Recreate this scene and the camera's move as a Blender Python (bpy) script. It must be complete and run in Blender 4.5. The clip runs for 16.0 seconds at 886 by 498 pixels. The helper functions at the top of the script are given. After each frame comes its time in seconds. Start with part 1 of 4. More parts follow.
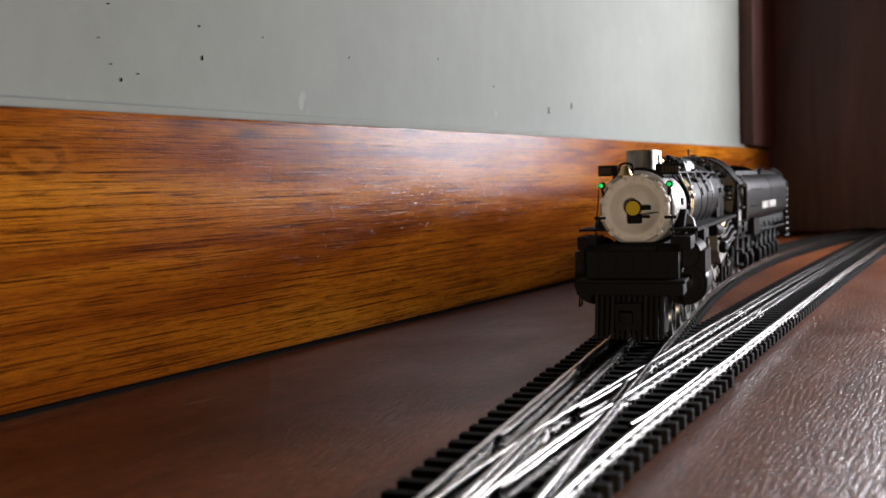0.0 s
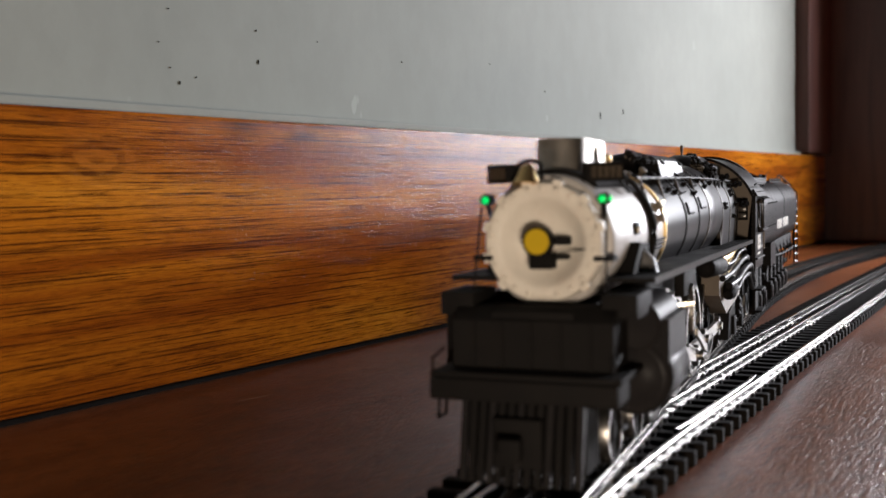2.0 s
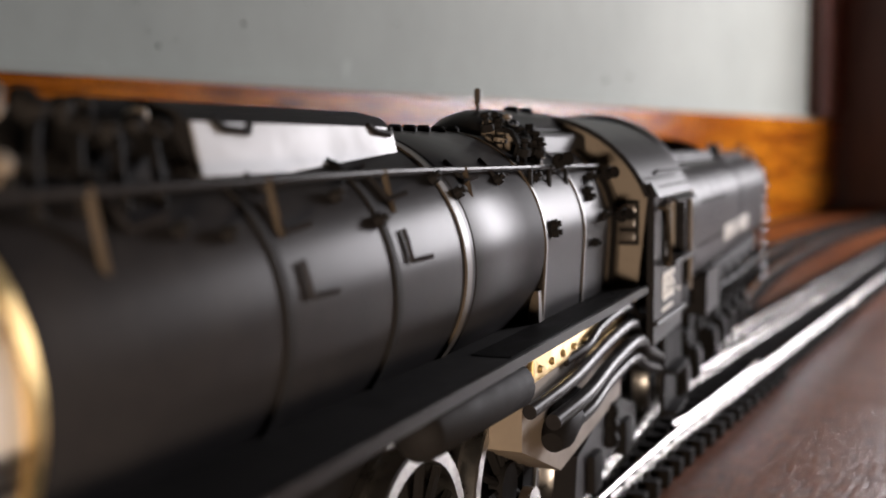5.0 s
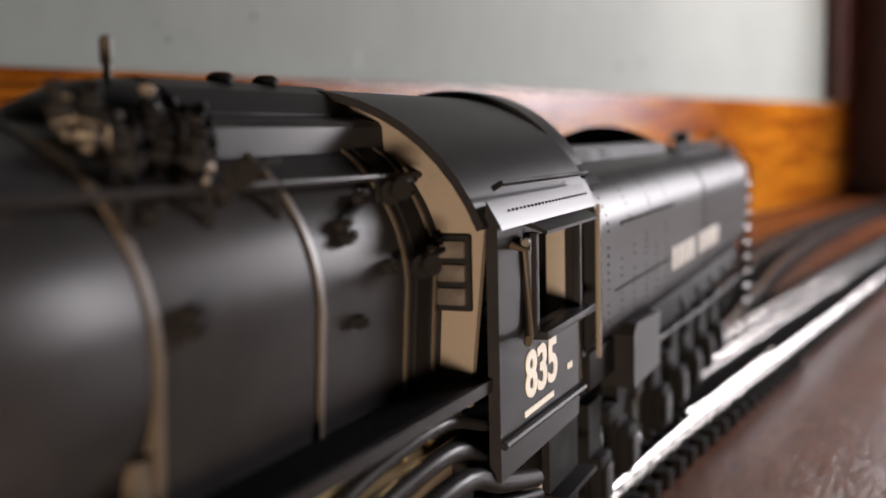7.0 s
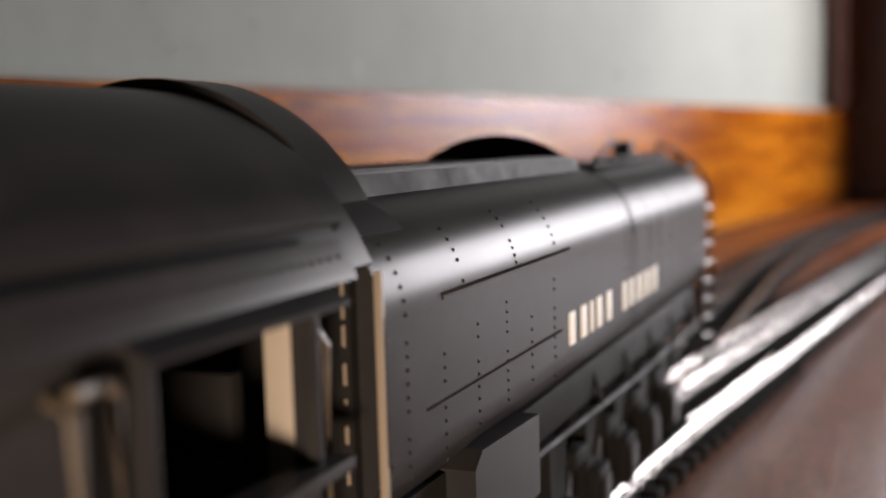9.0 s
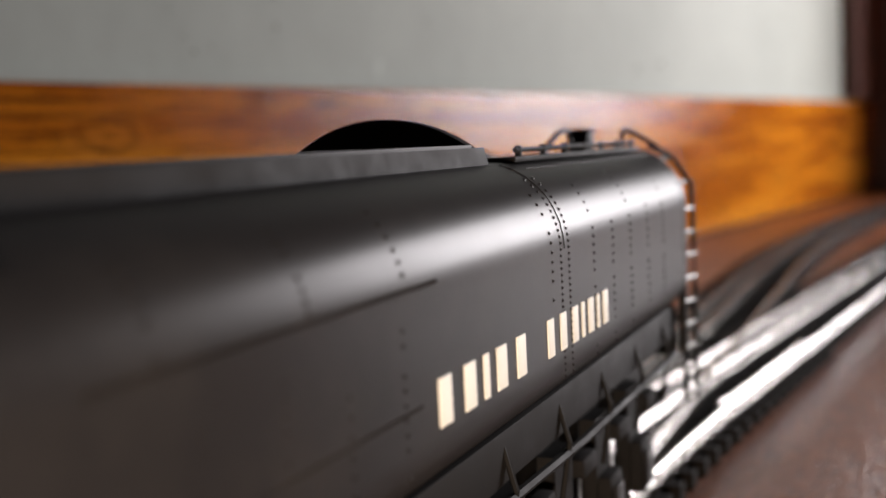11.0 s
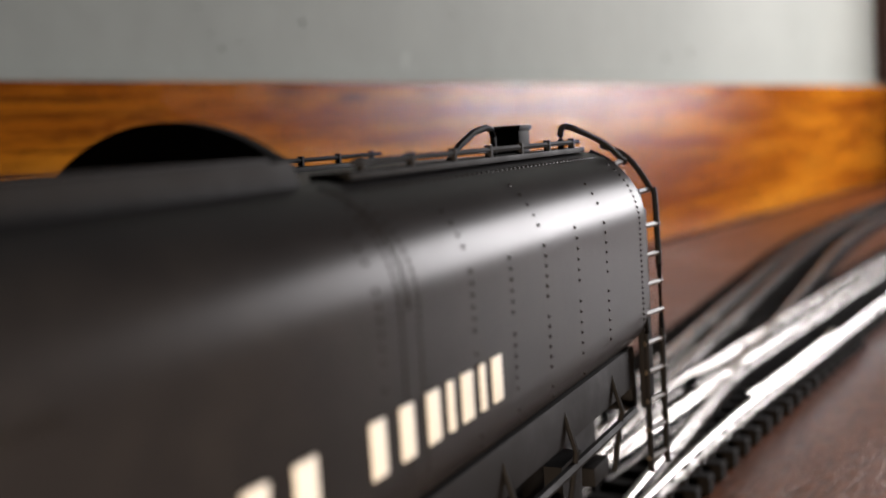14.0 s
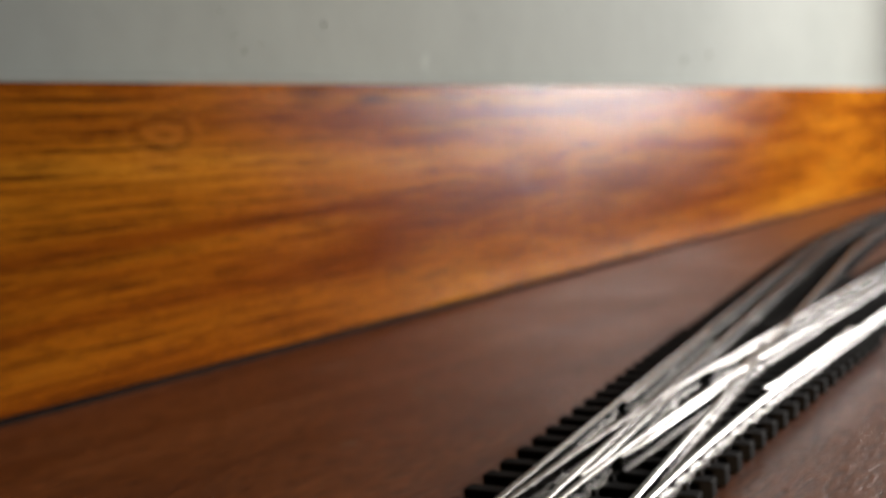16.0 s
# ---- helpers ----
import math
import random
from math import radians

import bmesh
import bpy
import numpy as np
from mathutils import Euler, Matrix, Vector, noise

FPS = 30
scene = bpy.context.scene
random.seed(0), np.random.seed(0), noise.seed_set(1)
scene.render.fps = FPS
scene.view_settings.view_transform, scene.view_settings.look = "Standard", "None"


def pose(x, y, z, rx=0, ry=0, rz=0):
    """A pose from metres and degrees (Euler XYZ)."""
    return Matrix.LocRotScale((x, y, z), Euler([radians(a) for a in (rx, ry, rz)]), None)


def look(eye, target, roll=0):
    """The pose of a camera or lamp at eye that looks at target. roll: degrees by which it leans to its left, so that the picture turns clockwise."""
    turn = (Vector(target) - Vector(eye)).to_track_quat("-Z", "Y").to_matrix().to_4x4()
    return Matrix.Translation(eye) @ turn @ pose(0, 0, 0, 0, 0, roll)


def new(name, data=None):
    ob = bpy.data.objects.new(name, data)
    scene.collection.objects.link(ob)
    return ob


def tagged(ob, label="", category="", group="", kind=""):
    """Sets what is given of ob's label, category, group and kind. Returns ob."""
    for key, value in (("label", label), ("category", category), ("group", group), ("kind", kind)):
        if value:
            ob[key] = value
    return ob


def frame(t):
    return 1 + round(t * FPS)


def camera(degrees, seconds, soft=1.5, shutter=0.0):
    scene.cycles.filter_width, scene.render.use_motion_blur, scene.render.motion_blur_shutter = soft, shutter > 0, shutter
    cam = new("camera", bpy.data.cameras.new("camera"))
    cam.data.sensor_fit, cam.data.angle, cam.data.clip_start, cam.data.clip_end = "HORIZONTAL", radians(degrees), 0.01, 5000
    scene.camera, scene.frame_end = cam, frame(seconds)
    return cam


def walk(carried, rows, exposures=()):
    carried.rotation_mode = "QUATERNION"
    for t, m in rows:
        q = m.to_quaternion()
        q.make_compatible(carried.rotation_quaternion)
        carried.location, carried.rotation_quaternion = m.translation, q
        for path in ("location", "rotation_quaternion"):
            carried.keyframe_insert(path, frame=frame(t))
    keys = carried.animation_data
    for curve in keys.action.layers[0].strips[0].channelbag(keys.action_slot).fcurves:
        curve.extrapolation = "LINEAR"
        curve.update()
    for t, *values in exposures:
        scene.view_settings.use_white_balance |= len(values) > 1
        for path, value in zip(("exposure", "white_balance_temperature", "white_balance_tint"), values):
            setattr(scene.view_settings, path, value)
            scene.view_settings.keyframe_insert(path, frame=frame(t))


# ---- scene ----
cam = camera(45.9, 16.0, soft=1.6)
cam.data.dof.use_dof = True
cam.data.dof.aperture_fstop = 27.0
focus_point = new("focus_point")
focus_point.empty_display_size = 0.005
cam.data.dof.focus_object = focus_point

# distance at which the lens is focused: first the far track, then the passing train
FOCUS = [(0.0, 0.30), (2.5, 0.29), (3.0, 0.23), (3.5, 0.155), (4.0, 0.118), (6.5, 0.098), (8.0, 0.082), (9.5, 0.080), (12.0, 0.090), (14.0, 0.096), (15.0, 0.098), (16.0, 0.105)]

PATH = [
    (0, (0.05508, -0.19868, 0.04973), (0.3424, -0.031, 0.0287), -1.7),
    (0.5, (0.05432, -0.19908, 0.0502), (0.3395, -0.0274, 0.0302), -1.4),
    (1, (0.05208, -0.20137, 0.04993), (0.3316, -0.0209, 0.0313), -1.2),
    (1.5, (0.05247, -0.20083, 0.05033), (0.3315, -0.0195, 0.0312), -1.0),
    (2, (0.05302, -0.20032, 0.04962), (0.332, -0.019, 0.0303), -1.1),
    (2.5, (0.05252, -0.20055, 0.04985), (0.3314, -0.0191, 0.0297), -0.7),
    (3, (0.05407, -0.19935, 0.05015), (0.3329, -0.018, 0.0287), -0.4),
    (3.5, (0.05872, -0.19878, 0.05125), (0.3372, -0.017, 0.0282), -0.5),
    (4, (0.0622, -0.1966, 0.0522), (0.3409, -0.0152, 0.0242), -0.3),
    (6.5, (0.0672, -0.1981, 0.0531), (0.3408, -0.0116, 0.0173), -1.35),
    (7, (0.067, -0.1978, 0.0531), (0.3404, -0.0101, 0.0171), -1.35),
    (7.5, (0.0669, -0.1983, 0.0531), (0.3382, -0.0088, 0.0177), -1.5),
    (8, (0.0667, -0.1986, 0.0531), (0.3371, -0.0087, 0.0192), -1.55),
    (8.5, (0.0666, -0.1984, 0.0531), (0.3387, -0.0096, 0.0199), -1.5),
    (9, (0.0664, -0.198, 0.0531), (0.3397, -0.0103, 0.0198), -1.65),
    (9.5, (0.0663, -0.1977, 0.0525), (0.3385, -0.0096, 0.0185), -1.85),
    (12, (0.06277, -0.19755, 0.05097), (0.3321, -0.0035, 0.0205), -3.4),
    (12.5, (0.06403, -0.19828, 0.05145), (0.3325, -0.0033, 0.0194), -3.1),
    (13, (0.06358, -0.19793, 0.05147), (0.3302, -0.0008, 0.0175), -3.3),
    (13.5, (0.06343, -0.1982, 0.05172), (0.3288, 0.0006, 0.0164), -3.6),
    (14, (0.06385, -0.1986, 0.05168), (0.3278, 0.0021, 0.0172), -3.8),
    (14.5, (0.063, -0.198, 0.0513), (0.3262, 0.0034, 0.0176), -3.4),
    (15, (0.062, -0.199, 0.0508), (0.3249, 0.0034, 0.0183), -3.4),
    (15.5, (0.0622, -0.1998, 0.0504), (0.3238, 0.0051, 0.0186), -3.8),
    (16, (0.0614, -0.2003, 0.0503), (0.3218, 0.0052, 0.0181), -3.9),
]
walk(cam, [(t, look(eye, target, roll)) for t, eye, target, roll in PATH],
     exposures=[(0.0, 0.03, 6450, 10), (1.0, 0.03, 6500, 10), (2.5, 0.04, 6420, 10), (4.0, 0.08, 6600, 12), (9.5, 0.22, 6750, 13), (12.0, 0.15, 6850, 12), (14.0, 0.17, 6800, 11), (15.5, 0.22, 6900, 8), (16.0, 0.24, 6950, 7)])

# ---------------------------------------------------------------- light
world = bpy.data.worlds.new("room_air")
scene.world = world
world.use_nodes = True
world.node_tree.nodes["Background"].inputs[0].default_value = (0.75, 0.85, 1.0, 1)
world.node_tree.nodes["Background"].inputs[1].default_value = 0.12


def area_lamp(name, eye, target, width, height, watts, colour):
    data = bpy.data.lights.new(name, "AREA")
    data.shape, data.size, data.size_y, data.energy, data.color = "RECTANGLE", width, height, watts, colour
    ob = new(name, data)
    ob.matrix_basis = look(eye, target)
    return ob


# daylight of the window past the end of the shelf
area_lamp("window_light", (1.03, -0.325, 0.21), (0.66, 0.0, 0.12), 0.21, 0.26, 13.5, (0.95, 0.945, 1.0))
# warm light added low behind the camera for an unseen source
area_lamp("low_warm_light", (0.0, -0.246, 0.014), (0.22, -0.07, 0.04), 0.035, 0.016, 0.37, (1.0, 0.82, 0.64))


# ---------------------------------------------------------------- materials
class Nodes:
    """A node material in short notation."""

    def __init__(self, name, rough=0.5, metal=0.0, colour=(0.5, 0.5, 0.5)):
        self.mat = bpy.data.materials.new(name)
        self.mat.use_nodes = True
        self.tree = self.mat.node_tree
        self.bsdf = self.tree.nodes["Principled BSDF"]
        self.bsdf.inputs["Roughness"].default_value = rough
        self.bsdf.inputs["Metallic"].default_value = metal
        self.bsdf.inputs["Base Color"].default_value = (*colour, 1)

    def node(self, kind, **inputs):
        n = self.tree.nodes.new(kind)
        for key, value in inputs.items():
            self.put(n.inputs[key.replace("_", " ")], value)
        return n

    def put(self, socket, value):
        if hasattr(value, "node"):
            self.tree.links.new(value, socket)
        else:
            socket.default_value = value

    def coords(self, scale, which="Object"):
        m = self.node("ShaderNodeMapping", Scale=scale)
        self.tree.links.new(self.node("ShaderNodeTexCoord").outputs[which], m.inputs[0])
        return m.outputs[0]

    def noise(self, vector, scale, detail=4.0, rough=0.55, distort=0.0):
        n = self.node("ShaderNodeTexNoise", Vector=vector, Scale=scale, Detail=detail, Roughness=rough, Distortion=distort)
        return n.outputs["Fac"]

    def ramp(self, fac, *stops):
        n = self.node("ShaderNodeValToRGB")
        self.tree.links.new(fac, n.inputs[0])
        el = n.color_ramp.elements
        while len(el) < len(stops):
            el.new(0.5)
        for e, (pos, col) in zip(el, stops):
            e.position = pos
            e.color = (*col, 1) if len(col) == 3 else col
        return n.outputs[0]

    def mix(self, fac, a, b, mode="MIX"):
        n = self.tree.nodes.new("ShaderNodeMix")
        n.data_type, n.blend_type = "RGBA", mode
        self.put(n.inputs[0], fac)
        self.put(n.inputs[6], a)
        self.put(n.inputs[7], b)
        return n.outputs[2]

    def bump(self, height, strength, distance, below=None):
        n = self.node("ShaderNodeBump", Height=height, Strength=strength, Distance=distance)
        if below is not None:
            self.tree.links.new(below, n.inputs["Normal"])
        self.put(self.bsdf.inputs["Normal"], n.outputs[0])
        return n.outputs[0]

    def spot(self, vector, inner, outer, most):
        """Falls from most to nothing between two distances from the vector's origin."""
        ball = self.node("ShaderNodeVectorMath", Vector=vector)
        ball.operation = "LENGTH"
        near = self.node("ShaderNodeMapRange", Value=ball.outputs["Value"])
        for key, value in (("From Min", inner), ("From Max", outer), ("To Min", most), ("To Max", 0.0)):
            near.inputs[key].default_value = value
        return near.outputs[0]

    def colour(self, socket):
        self.put(self.bsdf.inputs["Base Color"], socket)

    def rough(self, socket):
        self.put(self.bsdf.inputs["Roughness"], socket)


def grey(v):
    return (v, v, v)


def make_plank_wood():
    m = Nodes("plank_wood", 0.22)
    m.bsdf.inputs["Specular IOR Level"].default_value = 0.055
    warp = m.noise(m.coords((1.2, 1.0, 6.0)), 6.0, 3.0)
    bands = m.noise(m.coords((1.0, 1.0, 11.0)), 5.0, 6.0, 0.6, 0.7)
    streaks = m.noise(m.coords((2.0, 2.0, 190.0)), 9.0, 7.0, 0.7, 0.3)
    dashes = m.noise(m.coords((9.0, 9.0, 420.0)), 7.0, 4.0, 0.6, 0.15)
    fine = m.noise(m.coords((60.0, 60.0, 1500.0)), 4.0, 3.0, 0.6)
    base = m.ramp(bands, (0.28, (0.10, 0.019, 0.003)), (0.42, (0.25, 0.062, 0.005)), (0.56, (0.46, 0.147, 0.009)), (0.74, (0.64, 0.255, 0.02)))
    base = m.mix(m.ramp(warp, (0.4, grey(0.0)), (0.7, grey(0.55))), base, (0.24, 0.058, 0.006, 1))
    base = m.mix(m.ramp(streaks, (0.41, grey(0.92)), (0.49, grey(0.0))), base, (0.035, 0.009, 0.003, 1))
    base = m.mix(m.ramp(dashes, (0.37, grey(0.9)), (0.44, grey(0.0))), base, (0.028, 0.007, 0.002, 1))
    base = m.mix(m.ramp(fine, (0.4, grey(0.45)), (0.58, grey(0.0))), base, (0.09, 0.022, 0.005, 1))
    # a knot with rings round it
    where = m.node("ShaderNodeMapping", Location=(-0.2140 * 0.55, 0.0, -0.0573), Scale=(0.55, 0.0, 1.0))
    m.tree.links.new(m.node("ShaderNodeTexCoord").outputs["Object"], where.inputs[0])
    rings = m.node("ShaderNodeTexWave", Vector=where.outputs[0], Scale=80.0, Distortion=6.0, Detail=4.0, Detail_Scale=2.0)
    rings.wave_type, rings.rings_direction = "RINGS", "SPHERICAL"
    base = m.mix(m.spot(where.outputs[0], 0.003, 0.008, 0.32), base, m.ramp(rings.outputs["Fac"], (0.25, (0.07, 0.02, 0.005)), (0.7, (0.38, 0.13, 0.018))))
    # dark figure along the upper edge
    for x, z, long in ((0.262, 0.0668, 0.3), (0.287, 0.0655, 0.35), (0.325, 0.066, 0.25)):
        at = m.node("ShaderNodeMapping", Location=(-x * long, 0.0, -z), Scale=(long, 0.0, 1.0))
        m.tree.links.new(m.node("ShaderNodeTexCoord").outputs["Object"], at.inputs[0])
        broken = m.node("ShaderNodeMath", Value=m.spot(at.outputs[0], 0.0006, 0.0032, 0.85))
        broken.operation = "MULTIPLY"
        m.put(broken.inputs[1], m.ramp(streaks, (0.42, grey(1.0)), (0.62, grey(0.25))))
        base = m.mix(broken.outputs[0], base, (0.03, 0.010, 0.004, 1))
    m.colour(base)
    first = m.bump(streaks, 0.25, 0.0003)
    second = m.bump(dashes, 0.3, 0.00022, first)
    m.bump(m.noise(m.coords((300.0, 300.0, 700.0)), 3.0, 2.0), 0.3, 0.00008, second)
    m.rough(m.ramp(bands, (0.3, grey(0.11)), (0.7, grey(0.17))))
    return m.mat


def make_table_wood():
    m = Nodes("table_wood", 0.28)
    m.bsdf.inputs["Specular IOR Level"].default_value = 0.125
    broad = m.noise(m.coords((2.0, 14.0, 2.0)), 4.0, 5.0, 0.6, 0.4)
    pores = m.noise(m.coords((60.0, 420.0, 60.0)), 3.0, 4.0, 0.6)
    blot = m.noise(m.coords((1, 1, 1)), 26.0, 4.0)
    base = m.ramp(broad, (0.3, (0.098, 0.026, 0.009)), (0.5, (0.168, 0.049, 0.015)), (0.75, (0.25, 0.080, 0.027)))
    base = m.mix(m.ramp(pores, (0.40, grey(0.55)), (0.55, grey(0.0))), base, (0.016, 0.007, 0.005, 1))
    base = m.mix(m.ramp(blot, (0.5, grey(0.0)), (0.8, grey(0.35))), base, (0.10, 0.045, 0.022, 1))
    m.colour(base)
    first = m.bump(pores, 0.8, 0.0005)
    m.bump(m.noise(m.coords((1, 1, 1)), 900.0, 3.0), 0.3, 0.0002, first)
    m.rough(m.ramp(blot, (0.35, grey(0.29)), (0.7, grey(0.40))))
    return m.mat


def make_panel_wood():
    m = Nodes("panel_wood", 0.45)
    grain = m.noise(m.coords((30.0, 30.0, 2.5)), 3.0, 6.0, 0.6, 0.5)
    blot = m.noise(m.coords((1, 1, 0.6)), 9.0, 3.0)
    base = m.ramp(grain, (0.3, (0.054, 0.019, 0.014)), (0.55, (0.102, 0.038, 0.027)), (0.8, (0.145, 0.055, 0.037)))
    m.colour(m.mix(m.ramp(blot, (0.4, grey(0.0)), (0.75, grey(0.4))), base, (0.05, 0.022, 0.02, 1)))
    m.bump(grain, 0.3, 0.0006)
    return m.mat


def make_wall_paint():
    m = Nodes("wall_paint", 0.8)
    m.bsdf.inputs["Specular IOR Level"].default_value = 0.2
    streak = m.noise(m.coords((40.0, 40.0, 26.0)), 3.0, 5.0, 0.65)
    cloud = m.noise(m.coords((1, 1, 1)), 11.0, 4.0)
    chips = m.noise(m.coords((120.0, 1.0, 60.0)), 1.0, 2.0, 0.5)
    base = m.ramp(cloud, (0.3, (0.245, 0.261, 0.236)), (0.7, (0.291, 0.307, 0.278)))
    base = m.mix(m.ramp(streak, (0.40, grey(0.22)), (0.62, grey(0.0))), base, (0.215, 0.225, 0.205, 1))
    base = m.mix(m.ramp(chips, (0.72, grey(0.0)), (0.76, grey(0.5))), base, (0.40, 0.42, 0.39, 1))
    m.colour(base)
    m.bump(streak, 0.12, 0.0004)
    return m.mat


def make_painted_metal(name, colour, rough, dust=0.2, dust_colour=(0.16, 0.14, 0.12), gloss=0.4, uneven=1.0):
    m = Nodes(name, rough, 0.0, colour)
    m.bsdf.inputs["Specular IOR Level"].default_value = gloss
    blot = m.noise(m.coords((1, 1, 1)), 160.0, 5.0, 0.65)
    fine = m.noise(m.coords((1, 1, 1)), 2600.0, 3.0, 0.6)
    m.colour(m.mix(m.ramp(blot, (0.45, grey(0.0)), (0.8, grey(dust))), (*colour, 1), (*dust_colour, 1)))
    m.rough(m.ramp(blot, (0.3, grey(rough * (1 - 0.1 * uneven))), (0.75, grey(min(1.0, rough * (1 + 0.25 * uneven))))))
    m.bump(fine, 0.10 * uneven, 0.00008)
    return m.mat


def make_metal(name, colour, rough, spots=0.25):
    m = Nodes(name, rough, 1.0, colour)
    blot = m.noise(m.coords((1, 1, 1)), 420.0, 4.0, 0.65)
    m.colour(m.mix(m.ramp(blot, (0.45, grey(0.0)), (0.75, grey(spots))), (*colour, 1), (colour[0] * 0.4, colour[1] * 0.36, colour[2] * 0.3, 1)))
    m.rough(m.ramp(blot, (0.3, grey(rough * 0.8)), (0.7, grey(rough * 1.4))))
    return m.mat


def make_glow(name, colour, strength):
    m = Nodes(name, 0.2, 0.0, colour)
    m.bsdf.inputs["Emission Color"].default_value = (*colour, 1)
    m.bsdf.inputs["Emission Strength"].default_value = strength
    return m.mat


PLANK = make_plank_wood()
TABLE = make_table_wood()
PANEL = make_panel_wood()
PAINT = make_wall_paint()
BLACK = make_painted_metal("satin_black_paint", (0.016, 0.0148, 0.0152), 0.32, 0.35, (0.036, 0.032, 0.029), 0.024, 0.3)
DULL_BLACK = make_painted_metal("dull_black_paint", (0.011, 0.0102, 0.010), 0.6, 0.35, (0.020, 0.017, 0.015), 0.03)
GRAPHITE = make_painted_metal("graphite_paint", (0.40, 0.375, 0.35), 0.38, 0.3, (0.28, 0.25, 0.22), 0.3)
CREAM = make_painted_metal("silver_front_paint", (0.70, 0.65, 0.57), 0.5, 0.5, (0.45, 0.39, 0.32))
TAN = make_painted_metal("bronze_front_paint", (0.17, 0.135, 0.10), 0.55, 0.5, (0.10, 0.08, 0.06))
BAND = make_painted_metal("worn_band_paint", (0.05, 0.039, 0.029), 0.4, 0.6, (0.11, 0.085, 0.06), 0.14)
# paled for the lamplight that falls on the rear jamb
LIT_POST = make_painted_metal("lit_post_tone", (0.26, 0.22, 0.18), 0.5, 0.5, (0.2, 0.16, 0.12))
WHITE = make_painted_metal("white_lettering", (0.78, 0.75, 0.68), 0.6, 0.3, (0.5, 0.46, 0.4))
TIE = make_painted_metal("tie_plastic", (0.009, 0.0075, 0.0065), 0.7, 0.3, (0.016, 0.013, 0.011), 0.04)
RAIL = make_metal("nickel_rail", (0.14, 0.13, 0.12), 0.2, 0.4)
JOINER = make_metal("bright_joiner", (0.75, 0.72, 0.68), 0.14, 0.2)
# own grey of the pipe elbow; on the dome plates it stands for sheen
GREY = make_painted_metal("grey_pipe_and_sheen_paint", (0.13, 0.125, 0.125), 0.4, 0.3, (0.09, 0.085, 0.08), 0.12)
PANE = make_painted_metal("dusty_pane", (0.06, 0.05, 0.042), 0.2, 0.6, (0.2, 0.165, 0.13), 0.5)
STEEL = make_metal("rod_steel", (0.36, 0.345, 0.33), 0.3, 0.6)
BRASS = make_metal("brass", (0.72, 0.52, 0.24), 0.34, 0.4)
CHROME = make_metal("stack_metal", (0.34, 0.315, 0.285), 0.48, 0.3)
LAMP_YELLOW = make_glow("headlight_glow", (1.0, 0.8, 0.25), 0.9)
YELLOW_DISH = make_glow("yellow_reflector", (0.5, 0.33, 0.015), 0.05)
LAMP_GREEN = make_glow("marker_glow", (0.0, 0.8, 0.15), 0.6)
SCRATCH = make_painted_metal("scratched_varnish", (0.22, 0.13, 0.08), 0.6, 0.4, (0.14, 0.07, 0.04))
CEILING = make_painted_metal("ceiling_paint", (0.6, 0.6, 0.58), 0.8, 0.2, (0.5, 0.5, 0.48))


# ---------------------------------------------------------------- mesh helpers
def part(name, bm, material, parent=None, label="", smooth=True):
    """Links a bmesh as one mesh object under a thing or a part."""
    bmesh.ops.recalc_face_normals(bm, faces=bm.faces)
    me = bpy.data.meshes.new(name)
    bm.to_mesh(me)
    bm.free()
    me.materials.append(material)
    if smooth:
        me.set_sharp_from_angle(angle=radians(38))
        for p in me.polygons:
            p.use_smooth = True
    ob = new(name, me)
    if parent is not None:
        ob.parent = parent
    if label:
        ob["label"] = label
    return ob


def thing(name, label, category, group="", kind=""):
    ob = new(name)
    ob.empty_display_size = 0.01
    return tagged(ob, label, category, group, kind)


def add_box(bm, x0, x1, y0, y1, z0, z1, bevel=0.0, m=None):
    r = bmesh.ops.create_cube(bm, size=1.0)
    bmesh.ops.scale(bm, vec=(x1 - x0, y1 - y0, z1 - z0), verts=r["verts"])
    bmesh.ops.translate(bm, vec=((x0 + x1) / 2, (y0 + y1) / 2, (z0 + z1) / 2), verts=r["verts"])
    vs = r["verts"]
    if bevel:
        es = list({e for v in vs for e in v.link_edges})
        out = bmesh.ops.bevel(bm, geom=es, offset=bevel, segments=2, affect="EDGES", profile=0.6)
        vs = list({v for f in out["faces"] for v in f.verts} | {v for v in vs if v.is_valid})
    if m is not None:
        bmesh.ops.transform(bm, matrix=m, verts=vs)
    return bm


def box(*a, bevel=0.0, m=None):
    return add_box(bmesh.new(), *a, bevel=bevel, m=m)


def frame_of(a, b):
    """The matrix that takes the z axis from a to b."""
    a, b = Vector(a), Vector(b)
    return Matrix.Translation(a) @ (b - a).to_track_quat("Z", "Y").to_matrix().to_4x4(), (b - a).length


def add_lathe(bm, profile, a, b, seg=24, arc=(0.0, 360.0), caps=True):
    """Turns (distance along a-b, radius) round the axis from a to b."""
    m, _ = frame_of(a, b)
    closed = abs(arc[1] - arc[0]) >= 360
    n = seg if closed else seg + 1
    rings = []
    for d, r in profile:
        ring = []
        for i in range(n):
            w = radians(arc[0] + (arc[1] - arc[0]) * i / seg)
            ring.append(bm.verts.new(m @ Vector((r * math.cos(w), r * math.sin(w), d))))
        rings.append(ring)
    for p, q in zip(rings, rings[1:]):
        for i in range(n if closed else n - 1):
            j = (i + 1) % n
            bm.faces.new((p[i], p[j], q[j], q[i]))
    if closed and caps:
        if profile[0][1] > 1e-7:
            bm.faces.new(rings[0][::-1])
        if profile[-1][1] > 1e-7:
            bm.faces.new(rings[-1])
    return bm


def lathe(profile, a, b, seg=24, caps=True):
    return add_lathe(bmesh.new(), profile, a, b, seg, caps=caps)


